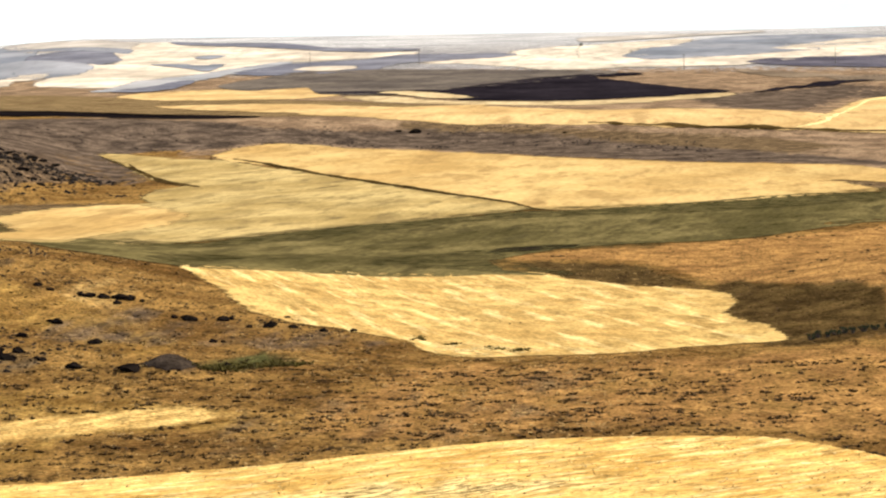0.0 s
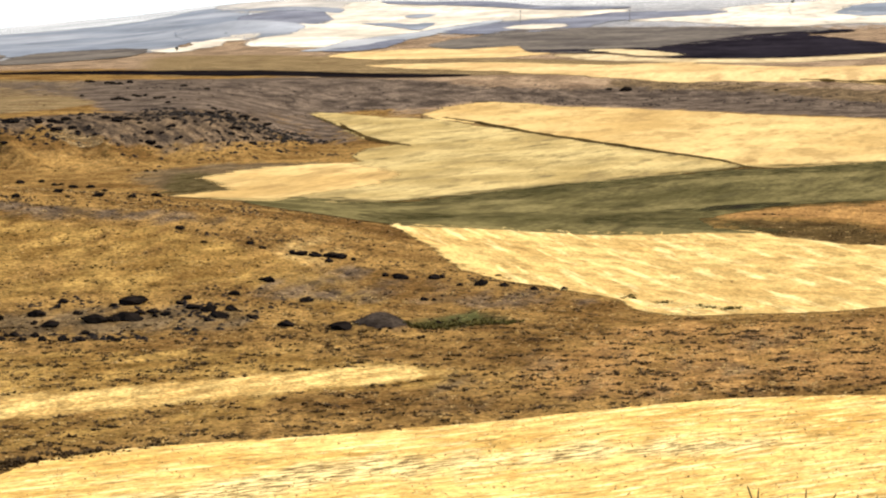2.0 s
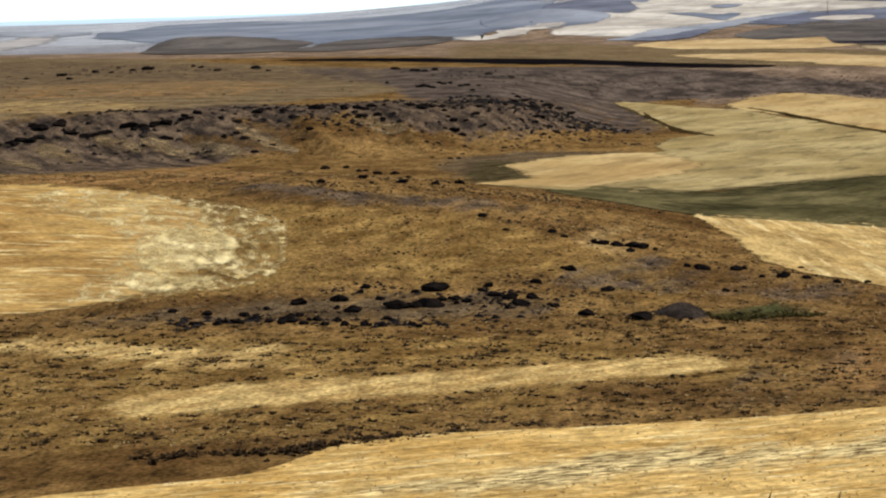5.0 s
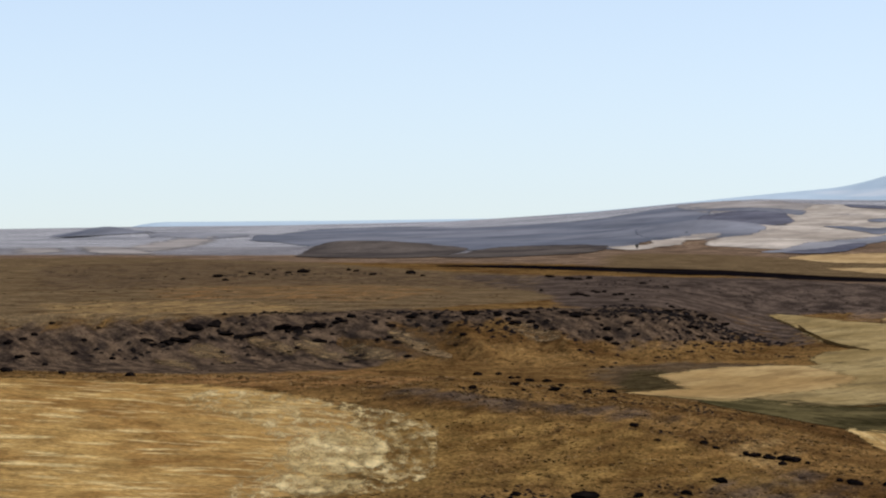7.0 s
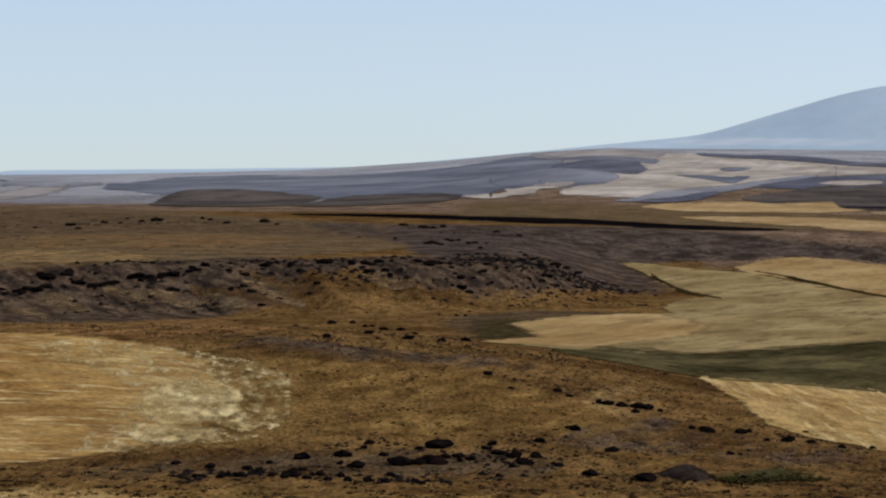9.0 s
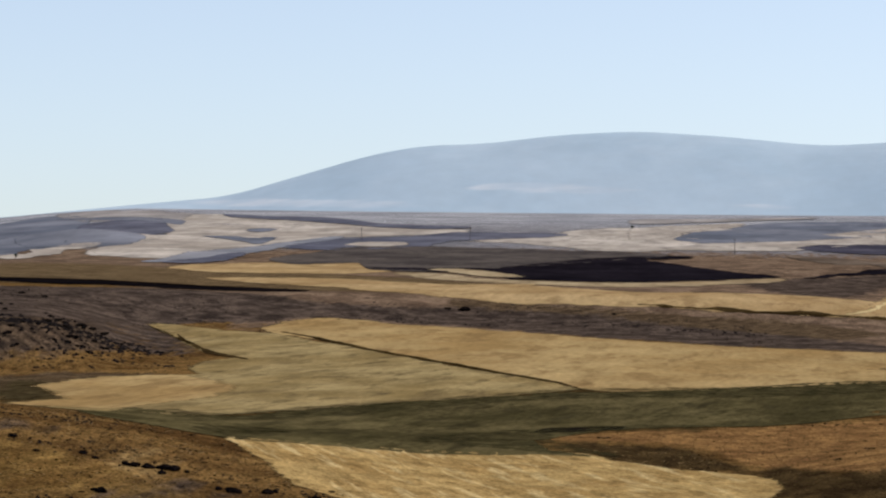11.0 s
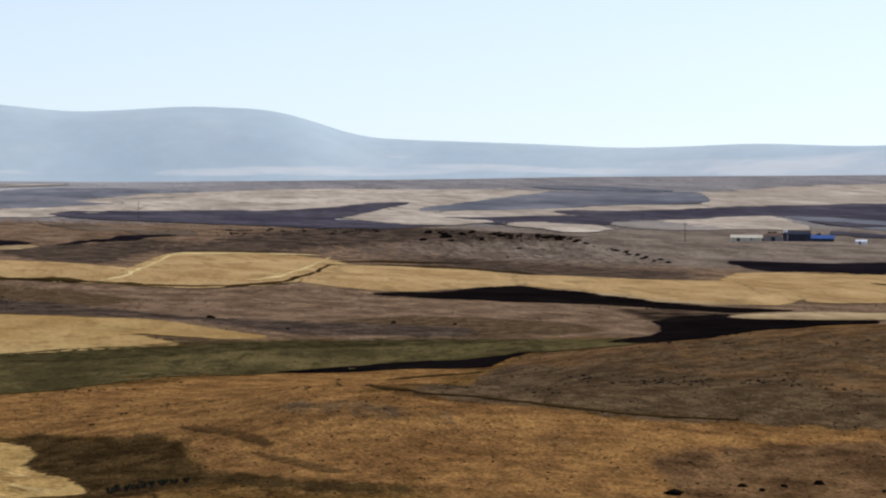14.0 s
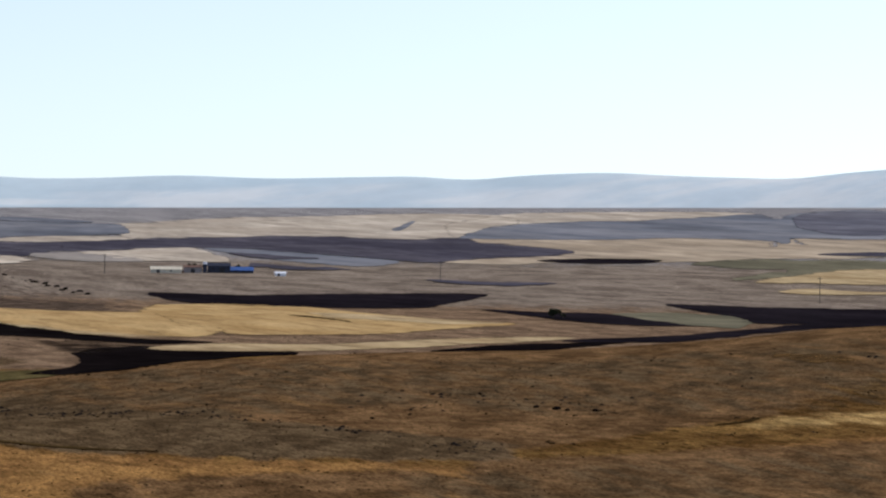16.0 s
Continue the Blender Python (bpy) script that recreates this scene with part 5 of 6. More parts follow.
def box(bm, x0, x1, y0, y1, z0, z1):
    bmesh.ops.create_cube(bm, size=1, matrix=Matrix.LocRotScale(((x0 + x1) / 2, (y0 + y1) / 2, (z0 + z1) / 2), None, (x1 - x0, y1 - y0, z1 - z0)))
    return bm


def thing(name, label, category, x, y, turn=0.0, group="", sink=0.0):
    ob = new(name)
    ob.matrix_world = Matrix.Translation((x, y, float(land(x, y)) - sink)) @ pose(0, 0, 0, 0, 0, turn)
    return tagged(ob, label, category, group)


# ---- boulders ----
basalt = plain_material("basalt", (0.0075, 0.0055, 0.0045), 0.9, 0.0, 0.6, 0.35)
SHAPES = []
for k in range(8):
    bm = bmesh.new()
    bmesh.ops.create_icosphere(bm, subdivisions=2, radius=0.5)
    for v in bm.verts:
        d = v.co.normalized()
        v.co *= 1 + 0.45 * noise.noise(d * 1.3 + Vector((k * 7.3, 0, 0))) + 0.22 * noise.noise(d * 3.1 + Vector((0, k * 5.1, 0)))
        v.co.z *= 0.62
    for side in range(4):
        away = Vector((random.uniform(-1, 1), random.uniform(-1, 1), random.uniform(-0.1, 0.8))).normalized()
        bmesh.ops.bisect_plane(bm, geom=bm.verts[:] + bm.edges[:] + bm.faces[:], plane_co=away * 0.36, plane_no=away, clear_outer=True)
        bmesh.ops.holes_fill(bm, edges=[e for e in bm.edges if e.is_boundary])
    me = bpy.data.meshes.new("boulder")
    bm.to_mesh(me)
    bm.free()
    me.materials.append(basalt)
    SHAPES.append(me)
dice = random.Random(4)


def boulders(label, places):
    for x, y, wide in places:
        ob = tagged(new("boulder", SHAPES[dice.randrange(8)]), label, "boulder", "boulders on the steppe")
        wide *= 1.42 if math.hypot(x, y) < 500 else 1.15
        ob.matrix_world = Matrix.Translation((x, y, float(land(x, y)) + 0.1 * wide)) @ Matrix.LocRotScale(None, Euler((dice.uniform(-0.2, 0.2), dice.uniform(-0.2, 0.2), dice.uniform(0, 6.28))), (wide, wide * dice.uniform(0.7, 1.0), min(wide, 0.65 + 0.4 * wide) * dice.uniform(0.65, 1.0)))


boulders("black rock scattered over the scarp", [(-152.6, 885.5, 2.3), (-150.4, 886.8, 1.9), (-153.4, 924.5, 1.7), (-149.2, 919.5, 1.7), (-140.4, 895.8, 2.0), (-136.5, 891.8, 1.3), (-204.1, 1129.7, 2.1), (-190.9, 1095.4, 2.8), (-184.3, 1080.8, 2.0), (-119.2, 725.2, 1.3), (-117.2, 718.9, 1.3), (-115.5, 716.2, 2.1), (-113.5, 706.3, 2.8), (-111.6, 720.5, 1.3), (-115.5, 823.4, 1.7), (-108.8, 801.1, 1.9), (-100.3, 744.1, 2.1), (-107.1, 822.2, 2.5), (-104.9, 824.1, 2.0), (-100.8, 814.0, 2.0), (-97.1, 735.5, 1.3), (-93.0, 750.5, 1.7), (-101.7, 730.1, 1.0), (-142.5, 683.7, 1.8), (-143.1, 678.6, 1.2)])
boulders("big black rock in a heap along the scarp", [(-147.4, 713.3, 2.9), (-141.7, 718.2, 2.1), (-138.2, 717.4, 2.4), (-135.8, 722.3, 2.4), (-137.5, 710.1, 1.8), (-134.9, 706.9, 2.8), (-132.2, 710.4, 1.6), (-130.2, 706.3, 1.5), (-127.6, 729.0, 1.9), (-124.4, 725.8, 3.2), (-122.9, 729.1, 1.9), (-203.7, 676.8, 3.0), (-199.3, 684.1, 2.6), (-194.3, 673.8, 2.0), (-191.1, 673.9, 3.0), (-189.5, 675.1, 2.0), (-188.0, 677.0, 2.5), (-202.8, 663.2, 3.2), (-200.3, 665.4, 2.5), (-205.0, 661.8, 1.5), (-208.5, 662.9, 1.7), (-182.2, 684.4, 2.3), (-180.0, 683.5, 2.0), (-178.5, 687.6, 2.8), (-176.0, 688.2, 2.0), (-173.3, 693.3, 1.8), (-171.7, 697.4, 1.8), (-181.7, 680.2, 2.0), (-173.5, 675.8, 2.3)])
boulders("black rock along the knoll's crest", [(355.9, 1639.3, 4.5), (377.1, 1693.4, 3.0), (372.3, 1657.5, 5.8), (370.1, 1634.1, 4.1), (386.5, 1678.5, 5.0), (395.5, 1696.7, 3.4), (388.8, 1641.2, 3.7), (404.7, 1681.7, 4.2), (406.0, 1667.5, 5.5), (406.6, 1650.5, 3.7), (415.9, 1669.3, 3.7), (426.4, 1666.7, 4.2), (428.8, 1657.5, 6.2), (431.8, 1645.1, 5.4), (437.2, 1630.0, 3.7), (440.1, 1617.7, 2.9), (394.6, 1583.4, 3.2), (370.5, 1509.6, 1.9), (445.0, 1585.3, 2.0), (442.5, 1544.5, 3.1), (438.4, 1505.0, 3.4), (436.4, 1478.4, 2.7), (437.4, 1458.0, 3.0)])
boulders("dark rock on the stony knoll", [(370.6, 1693.2, 5.5), (376.5, 1679.6, 4.7), (401.2, 1715.0, 3.2), (403.1, 1682.2, 3.7), (411.2, 1669.6, 4.3), (424.3, 1696.8, 3.1), (431.2, 1686.0, 3.7), (437.6, 1661.1, 5.5), (441.7, 1640.6, 3.7), (442.8, 1571.2, 3.5), (445.7, 1560.2, 4.1), (445.5, 1538.5, 3.4), (444.8, 1495.8, 3.4), (444.3, 1518.9, 2.8), (309.7, 1739.2, 3.2), (318.1, 1698.6, 3.1), (345.7, 1710.9, 3.1)])
boulders("black rock on the dark plateau band", [(-201.2, 1118.6, 3.3), (-187.7, 1086.9, 3.2), (-183.9, 1079.8, 2.4), (-183.5, 1097.8, 2.8), (-152.2, 891.1, 2.3), (-147.1, 875.6, 2.2), (-149.7, 910.9, 2.0), (-141.2, 889.2, 1.9), (-131.8, 849.7, 1.5), (-169.9, 929.2, 1.4), (-155.0, 1035.6, 2.3), (-143.6, 1009.0, 2.1)])
boulders("black basalt boulder half sunk in dry grass", [(-80.2, 314.3, 0.8), (-76.2, 312.9, 1.2), (-68.6, 322.0, 1.5), (-71.1, 317.5, 0.7), (-65.0, 325.3, 1.5), (-64.1, 319.8, 0.7), (-62.2, 318.4, 1.5), (-63.9, 331.7, 0.8), (-61.0, 327.7, 0.9), (-58.2, 322.1, 2.2), (-64.0, 335.2, 0.9), (-56.6, 323.3, 1.5), (-55.0, 324.6, 2.4), (-56.5, 335.9, 2.4), (-54.6, 328.7, 1.0), (-53.3, 330.0, 1.3), (-51.7, 328.2, 1.1), (-52.6, 326.7, 0.7), (-58.2, 333.6, 0.8), (-49.5, 333.6, 1.5), (-51.2, 340.2, 1.0), (-51.4, 336.7, 0.9), (-47.6, 332.2, 1.6), (-45.9, 327.4, 1.8), (-45.4, 332.8, 1.2), (-46.7, 324.3, 0.7), (-42.9, 328.4, 0.6), (-42.1, 326.9, 0.9), (-46.7, 345.4, 1.0), (-44.3, 358.2, 1.3), (-45.2, 359.2, 0.8), (-38.3, 342.3, 1.4)])
boulders("rough black basalt boulder in a low row of stones", [(-38.2, 321.1, 1.3), (-32.1, 319.2, 1.8), (-77.6, 305.8, 0.6), (-76.0, 305.9, 0.8), (-75.2, 306.1, 0.5), (-73.6, 306.1, 0.8), (-73.1, 307.4, 0.8), (-71.8, 307.7, 1.2), (-72.2, 312.6, 0.9), (-70.6, 310.9, 0.9), (-68.9, 309.0, 0.8), (-67.5, 308.3, 0.9), (-67.0, 309.7, 1.4), (-67.4, 312.5, 1.0), (-66.8, 313.6, 0.8), (-65.2, 308.4, 0.8), (-65.1, 311.0, 0.6), (-64.4, 311.4, 0.8), (-63.1, 308.4, 0.7), (-62.3, 311.4, 0.9), (-61.1, 308.8, 0.9), (-59.0, 309.2, 1.0), (-57.3, 309.2, 0.8), (-57.6, 314.0, 0.8), (-54.5, 310.3, 0.7), (-53.6, 309.2, 0.7), (-22.7, 325.5, 0.9)])
boulders("dark boulder on the grassy hillside", [(-60.0, 393.6, 1.0), (-55.6, 384.3, 0.6), (-50.2, 387.0, 1.0), (-48.3, 384.1, 0.7), (-44.2, 381.9, 1.0), (-43.3, 381.6, 1.2), (-41.5, 381.8, 1.4), (-39.7, 382.4, 1.7), (-38.7, 382.5, 1.4), (-39.6, 378.2, 1.0), (-36.9, 382.3, 0.7), (-32.0, 370.6, 0.9), (-30.1, 369.6, 1.5), (-26.3, 371.4, 1.3), (-25.5, 373.0, 0.7), (-22.9, 366.1, 0.7), (-20.6, 367.3, 1.5), (-17.9, 368.2, 0.9), (-19.1, 378.2, 0.7), (-14.3, 366.5, 0.8), (-10.9, 369.2, 0.8), (-26.0, 350.4, 0.8), (-24.9, 350.8, 0.5)])
boulders("dark boulder in the dip behind the hill", [(-126.2, 619.9, 2.0), (-122.3, 621.9, 1.4), (-117.6, 610.7, 1.3), (-116.5, 612.2, 1.1), (-112.0, 600.5, 2.0), (-108.4, 599.3, 1.7), (-82.3, 430.0, 1.2), (-103.1, 585.5, 1.3), (-76.1, 426.7, 1.5), (-79.1, 420.2, 0.6), (-71.8, 429.0, 0.9), (-69.7, 437.1, 1.3), (-106.5, 655.1, 1.0), (-104.7, 655.4, 1.0), (-84.8, 413.2, 1.2)])
boulders("black rock on the plateau grass", [(-307.0, 1012.1, 1.5), (-306.6, 1052.7, 4.3), (-289.6, 1004.1, 2.2), (-309.6, 1106.7, 2.9), (-302.0, 1100.5, 2.0), (-320.7, 1178.6, 1.8), (-303.4, 1134.9, 2.5), (-300.8, 1147.8, 5.1), (-294.2, 1191.8, 2.2), (-287.2, 1175.9, 2.2), (-267.9, 1121.1, 2.5), (-258.2, 1143.6, 4.2), (-246.6, 1110.7, 2.0)])
boulders("black rock on the scarp's dark slope", [(-235.1, 645.9, 2.6), (-234.4, 653.7, 1.9), (-233.5, 658.4, 1.7), (-233.3, 669.2, 1.5), (-228.1, 633.7, 2.3), (-227.2, 640.9, 1.9), (-149.8, 411.1, 1.4), (-221.3, 656.4, 1.5), (-219.4, 644.0, 1.9), (-209.9, 641.2, 1.7), (-209.3, 661.3, 1.9), (-132.3, 411.6, 1.1), (-141.7, 410.9, 0.9), (-203.0, 659.7, 2.2), (-223.5, 672.6, 1.5), (-219.1, 624.2, 1.6)])
boulders("black rock of the broken scarp", [(-201.8, 675.2, 4.3), (-198.6, 679.8, 3.3), (-193.5, 685.0, 1.3), (-206.5, 659.2, 1.7), (-204.0, 661.4, 1.7), (-200.9, 663.8, 3.2), (-199.2, 666.5, 2.7), (-194.0, 673.1, 3.3), (-189.5, 675.1, 2.5), (-187.0, 678.0, 2.0), (-183.7, 682.5, 3.8), (-180.9, 684.0, 3.0), (-178.8, 686.0, 2.0), (-176.7, 688.0, 3.1), (-173.4, 690.4, 1.5), (-171.5, 690.8, 2.0), (-171.1, 696.8, 2.3), (-187.0, 666.4, 1.2), (-174.1, 675.6, 1.5), (-172.2, 675.4, 1.7), (-176.7, 663.5, 1.2), (-175.9, 666.6, 1.5), (-172.1, 682.7, 1.3), (-164.4, 691.1, 1.8), (-160.1, 689.2, 2.0), (-159.6, 673.5, 1.7), (-157.6, 676.8, 1.5)])
boulders("angular black rock under the scarp", [(-154.9, 672.5, 2.2), (-151.7, 672.5, 1.2), (-148.3, 671.1, 1.7), (-149.9, 660.3, 1.7), (-158.9, 704.1, 2.8), (-157.5, 709.6, 1.6), (-163.3, 700.2, 1.3), (-152.9, 704.0, 1.8), (-149.2, 696.0, 1.5), (-162.6, 652.4, 1.0), (-136.5, 716.2, 2.6), (-135.7, 704.6, 1.5), (-140.7, 713.9, 2.1), (-145.9, 712.1, 2.9), (-153.2, 705.4, 1.8), (-149.4, 696.0, 1.3), (-159.2, 707.8, 2.3), (-171.4, 698.2, 1.8), (-132.1, 709.7, 2.1), (-129.9, 704.9, 1.3), (-134.0, 727.9, 1.3), (-128.7, 731.8, 1.6), (-124.1, 724.4, 3.4), (-120.5, 731.0, 1.6)])
boulders("dark rock on the scarp's stony end", [(-115.4, 715.5, 2.3), (-112.5, 716.0, 1.3), (-111.0, 721.3, 1.6), (-114.1, 706.9, 2.3), (-115.8, 705.9, 1.3), (-111.4, 703.8, 1.8), (-111.7, 730.1, 1.6), (-107.3, 732.2, 1.3), (-107.5, 743.4, 1.3), (-110.6, 740.8, 1.3), (-110.2, 776.2, 2.4), (-110.7, 800.5, 2.7), (-103.9, 767.0, 2.4), (-106.8, 810.2, 2.2), (-104.5, 803.3, 1.7), (-104.7, 821.8, 2.0), (-99.4, 747.7, 2.4), (-99.1, 734.6, 1.9), (-101.5, 728.9, 1.3), (-98.9, 792.4, 1.7), (-101.1, 822.6, 2.0), (-96.1, 759.3, 1.4), (-96.1, 737.7, 1.6), (-92.4, 753.3, 1.4), (-93.5, 731.2, 1.9), (-107.6, 711.6, 1.3)])
boulders("dark rock on the far grazing land", [(-10.0, 1114.1, 4.8), (-16.0, 1116.2, 2.4), (42.8, 1111.0, 1.6), (125.6, 848.1, 2.2), (133.9, 774.4, 1.0), (169.3, 814.6, 1.8), (183.6, 804.7, 1.2), (378.2, 1684.5, 3.1), (375.2, 1657.1, 2.4), (413.3, 1704.9, 3.1), (415.0, 1691.9, 2.5), (434.0, 1665.6, 4.9), (439.0, 1648.4, 2.4), (298.2, 1784.7, 3.2)])
boulders("dark stone on the orange slope", [(98.9, 326.3, 1.5), (108.6, 332.3, 0.8), (109.8, 329.0, 0.7), (118.2, 334.2, 1.0), (113.6, 332.5, 0.6), (123.7, 328.1, 0.5), (128.8, 331.8, 0.5), (208.0, 448.7, 0.7), (209.4, 444.3, 1.1), (209.9, 441.3, 0.7), (213.0, 437.7, 0.7), (176.0, 437.9, 0.6), (184.4, 443.7, 0.5)])


# ---- loose stones and dry tussocks, uncountable ----
LOOPS.append(smooth_loop(polar(STRIP)))


def free_of_fields(u, v):
    ok = np.ones(u.shape, bool)
    for loop in LOOPS:
        lo, hi = loop.min(0), loop.max(0)
        near = (u > lo[0]) & (u < hi[0]) & (v > lo[1]) & (v < hi[1])
        ok[near] &= ~inside(loop, u[near], v[near])
    return ok


def scatter(seed, count, bearing, reach, on_fields=None):
    rng = np.random.default_rng(seed)
    u = np.radians(rng.uniform(*bearing, count))
    v = np.log(np.sqrt(rng.uniform(reach[0] ** 1.2, reach[1] ** 1.2, count)) ** (2 / 1.2))
    if on_fields is None:
        keep = free_of_fields(u, v)
    else:
        keep = inside(on_fields, u, v)
    u, v = u[keep], v[keep]
    x, y = np.exp(v) * np.sin(u), np.exp(v) * np.cos(u)
    return rng, x, y, land(x, y)


def rows_of(spots, members, wide, deep):
    """Each spot becomes a short ragged row of clumps along the slope."""
    rng, x, y, z = spots
    x = (x[:, None] + rng.normal(0, wide, (len(x), members))).ravel()
    y = (y[:, None] + rng.normal(0, deep, (len(y), members))).ravel()
    keep = free_of_fields(np.arctan2(x, y), np.log(np.hypot(x, y)))
    return rng, x[keep], y[keep], land(x[keep], y[keep])


def tussocks(name, label, spots, wide, high, blades, material):
    """Clumps of stiff blades: each blade one bent strip of two triangles and a tip."""
    rng, x, y, z = spots
    n = len(x)
    size = rng.uniform(0.55, 1.5, n) ** 1.3
    k = blades
    a = rng.uniform(0, 2 * np.pi, (n, k))
    out = rng.uniform(0.1, 0.5, (n, k)) * wide * size[:, None]
    bx, by = x[:, None] + np.cos(a) * out * 0.5, y[:, None] + np.sin(a) * out * 0.5
    tall = high * size[:, None] * rng.uniform(0.5, 1.1, (n, k))
    lx, ly = np.cos(a) * out * 1.3, np.sin(a) * out * 1.3
    w = wide * size[:, None] * rng.uniform(0.10, 0.22, (n, k))
    sx, sy = -np.sin(a) * w, np.cos(a) * w
    zz = np.broadcast_to(z[:, None], a.shape) - 0.06
    p = np.stack([np.stack([bx - sx, by - sy, zz], -1), np.stack([bx + sx, by + sy, zz], -1), np.stack([bx + lx * 0.5 + sx * 0.7, by + ly * 0.5 + sy * 0.7, zz + tall * 0.7], -1), np.stack([bx + lx * 0.5 - sx * 0.7, by + ly * 0.5 - sy * 0.7, zz + tall * 0.7], -1), np.stack([bx + lx, by + ly, zz + tall], -1)], 2).reshape(-1, 3)
    i = np.arange(n * k) * 5
    quads = np.stack([i, i + 1, i + 2, i + 3], -1).tolist()
    tips = np.stack([i + 3, i + 2, i + 4], -1).tolist()
    me = bpy.data.meshes.new(name)
    me.from_pydata(p.tolist(), [], quads + tips)
    me.materials.append(material)
    return tagged(new(name, me), label, "grass", kind="stuff")


tuft_tones = island_material("tussock", ((0.04, 0.022, 0.008), (0.085, 0.046, 0.015), (0.15, 0.085, 0.027), (0.06, 0.033, 0.012), (0.22, 0.135, 0.045)))
dark_tones = island_material("dark_tussock", ((0.020, 0.011, 0.004), (0.042, 0.023, 0.008), (0.028, 0.016, 0.006)))
tussocks("dry_tussocks", "dry brown grass tussocks over the near slopes", scatter(21, 32000, (-22, 6), (235, 560)), 0.40, 0.11, 5, tuft_tones)
tussocks("dry_tussocks", "sparse dry tussocks on the orange slope", scatter(27, 6500, (6, 26), (235, 600)), 0.5, 0.12, 5, dark_tones)
tussocks("dark_tussocks", "dark scrubby tussocks among the dry grass", rows_of(scatter(22, 1500, (-21, 9), (236, 325)), 5, 0.75, 0.45), 0.62, 0.17, 6, dark_tones)
tussocks("dark_tussocks", "dark scrubby tussocks on the rounded hill", rows_of(scatter(25, 1000, (-21, 4), (310, 440)), 5, 0.8, 0.8), 0.5, 0.13, 6, dark_tones)
tussocks("far_tussocks", "dark scrub dotted over the grazing land", rows_of(scatter(23, 900, (-22, 32), (430, 1300)), 4, 1.8, 1.5), 0.75, 0.2, 6, dark_tones)
pale_tones = island_material("pale_tussock", ((0.26, 0.16, 0.06), (0.38, 0.25, 0.10), (0.20, 0.12, 0.045)))
tussocks("pale_tussocks", "bleached grass tufts in ragged lines", rows_of(scatter(26, 2600, (-22, 4), (236, 480)), 5, 0.9, 0.8), 0.42, 0.11, 6, pale_tones)
straw_tones = island_material("stubble", ((0.22, 0.12, 0.035), (0.40, 0.26, 0.085), (0.56, 0.43, 0.20), (0.15, 0.09, 0.04)))
near_loop = LOOPS[[i for i, l in enumerate(LOOPS) if l[:, 1].min() < math.log(180)][0]]
tussocks("stubble", "short cut straw stubble in the gold field", scatter(24, 22000, (-18, 10), (185, 270), near_loop), 0.34, 0.15, 5, straw_tones)
stone_tones = island_material("stones", ((0.004, 0.0028, 0.002), (0.008, 0.0055, 0.004), (0.016, 0.011, 0.008), (0.006, 0.004, 0.003)))


def stones(name, label, spots, wide):
    rng, x, y, z = spots
    n = len(x)
    s = wide * rng.uniform(0.35, 1.3, n) ** 1.5
    corner = np.array([(1, 0, 0.1), (0.3, 0.9, 0.05), (-0.8, 0.6, 0.1), (-0.7, -0.7, 0.0), (0.4, -0.9, 0.1), (0.1, 0.1, 0.6)])
    p = corner[None] * s[:, None, None] * 0.5 * rng.uniform(0.7, 1.3, (n, 6, 3))
    a = rng.uniform(0, 6.28, n)
    c, q = np.cos(a)[:, None], np.sin(a)[:, None]
    px, py = p[:, :, 0] * c - p[:, :, 1] * q, p[:, :, 0] * q + p[:, :, 1] * c
    pts = np.stack([px + x[:, None], py + y[:, None], p[:, :, 2] + z[:, None] - 0.02], -1).reshape(-1, 3)
    i = (np.arange(n) * 6)[:, None]
    tri = np.concatenate([np.stack([i + k, i + (k + 1) % 5, i + 5], -1)[:, 0] for k in range(5)])
    me = bpy.data.meshes.new(name)
    me.from_pydata(pts.tolist(), [], tri.tolist())
    me.materials.append(stone_tones)
    return tagged(new(name, me), label, "stones", kind="stuff")


def along(seed, line, count, spread, heap=22):
    """Spots strewn along a line on the plan."""
    rng = np.random.default_rng(seed)
    p = np.array(line, float)
    d = np.r_[0, np.cumsum(np.hypot(*np.diff(p, axis=0).T))]
    groups = max(3, count // heap)
    pick = rng.integers(0, groups, count)
    s = rng.uniform(0, d[-1], groups)[pick]
    x = np.interp(s, d, p[:, 0]) + rng.normal(0, spread, groups)[pick] + rng.normal(0, spread * 0.3 + 0.6, count)
    y = np.interp(s, d, p[:, 1]) + rng.normal(0, spread * 1.6, groups)[pick] + rng.normal(0, spread * 0.5 + 0.6, count)
    return rng, x, y, land(x, y)


stones("scarp_stones", "small dark stones strewn along the scarp", along(40, [(-233, 659), (-203, 668), (-188, 679), (-171, 690), (-157, 700), (-140, 720), (-122, 745), (-103, 746), (-97, 796)], 850, 11), 1.4)
stones("scarp_stones", "dark stones in the stony end of the scarp", along(41, [(-125, 719), (-114, 717), (-105, 728), (-100, 755), (-96, 787)], 800, 10), 1.2)
stones("row_stones", "small black stones along the foot of the hill", along(42, [(-79, 307), (-73, 308), (-67, 310), (-61, 311), (-53, 311), (-45, 315)], 150, 1.3, 3), 0.85)
stones("hill_stones", "scattered dark stones on the hillside", along(43, [(-69, 324), (-57, 325), (-53, 331), (-46, 331), (-40, 343)], 300, 4), 0.6)
stones("hill_stones", "scattered dark stones down the hillside", along(44, [(-60, 393), (-47, 383), (-37, 380), (-26, 371), (-16, 366), (-9, 364)], 260, 4), 0.45)
stones("dip_stones", "dark stones in the dip behind the hill", along(45, [(-89, 393), (-88, 431), (-79, 437), (-68, 430), (-55, 409)], 300, 7), 0.55)
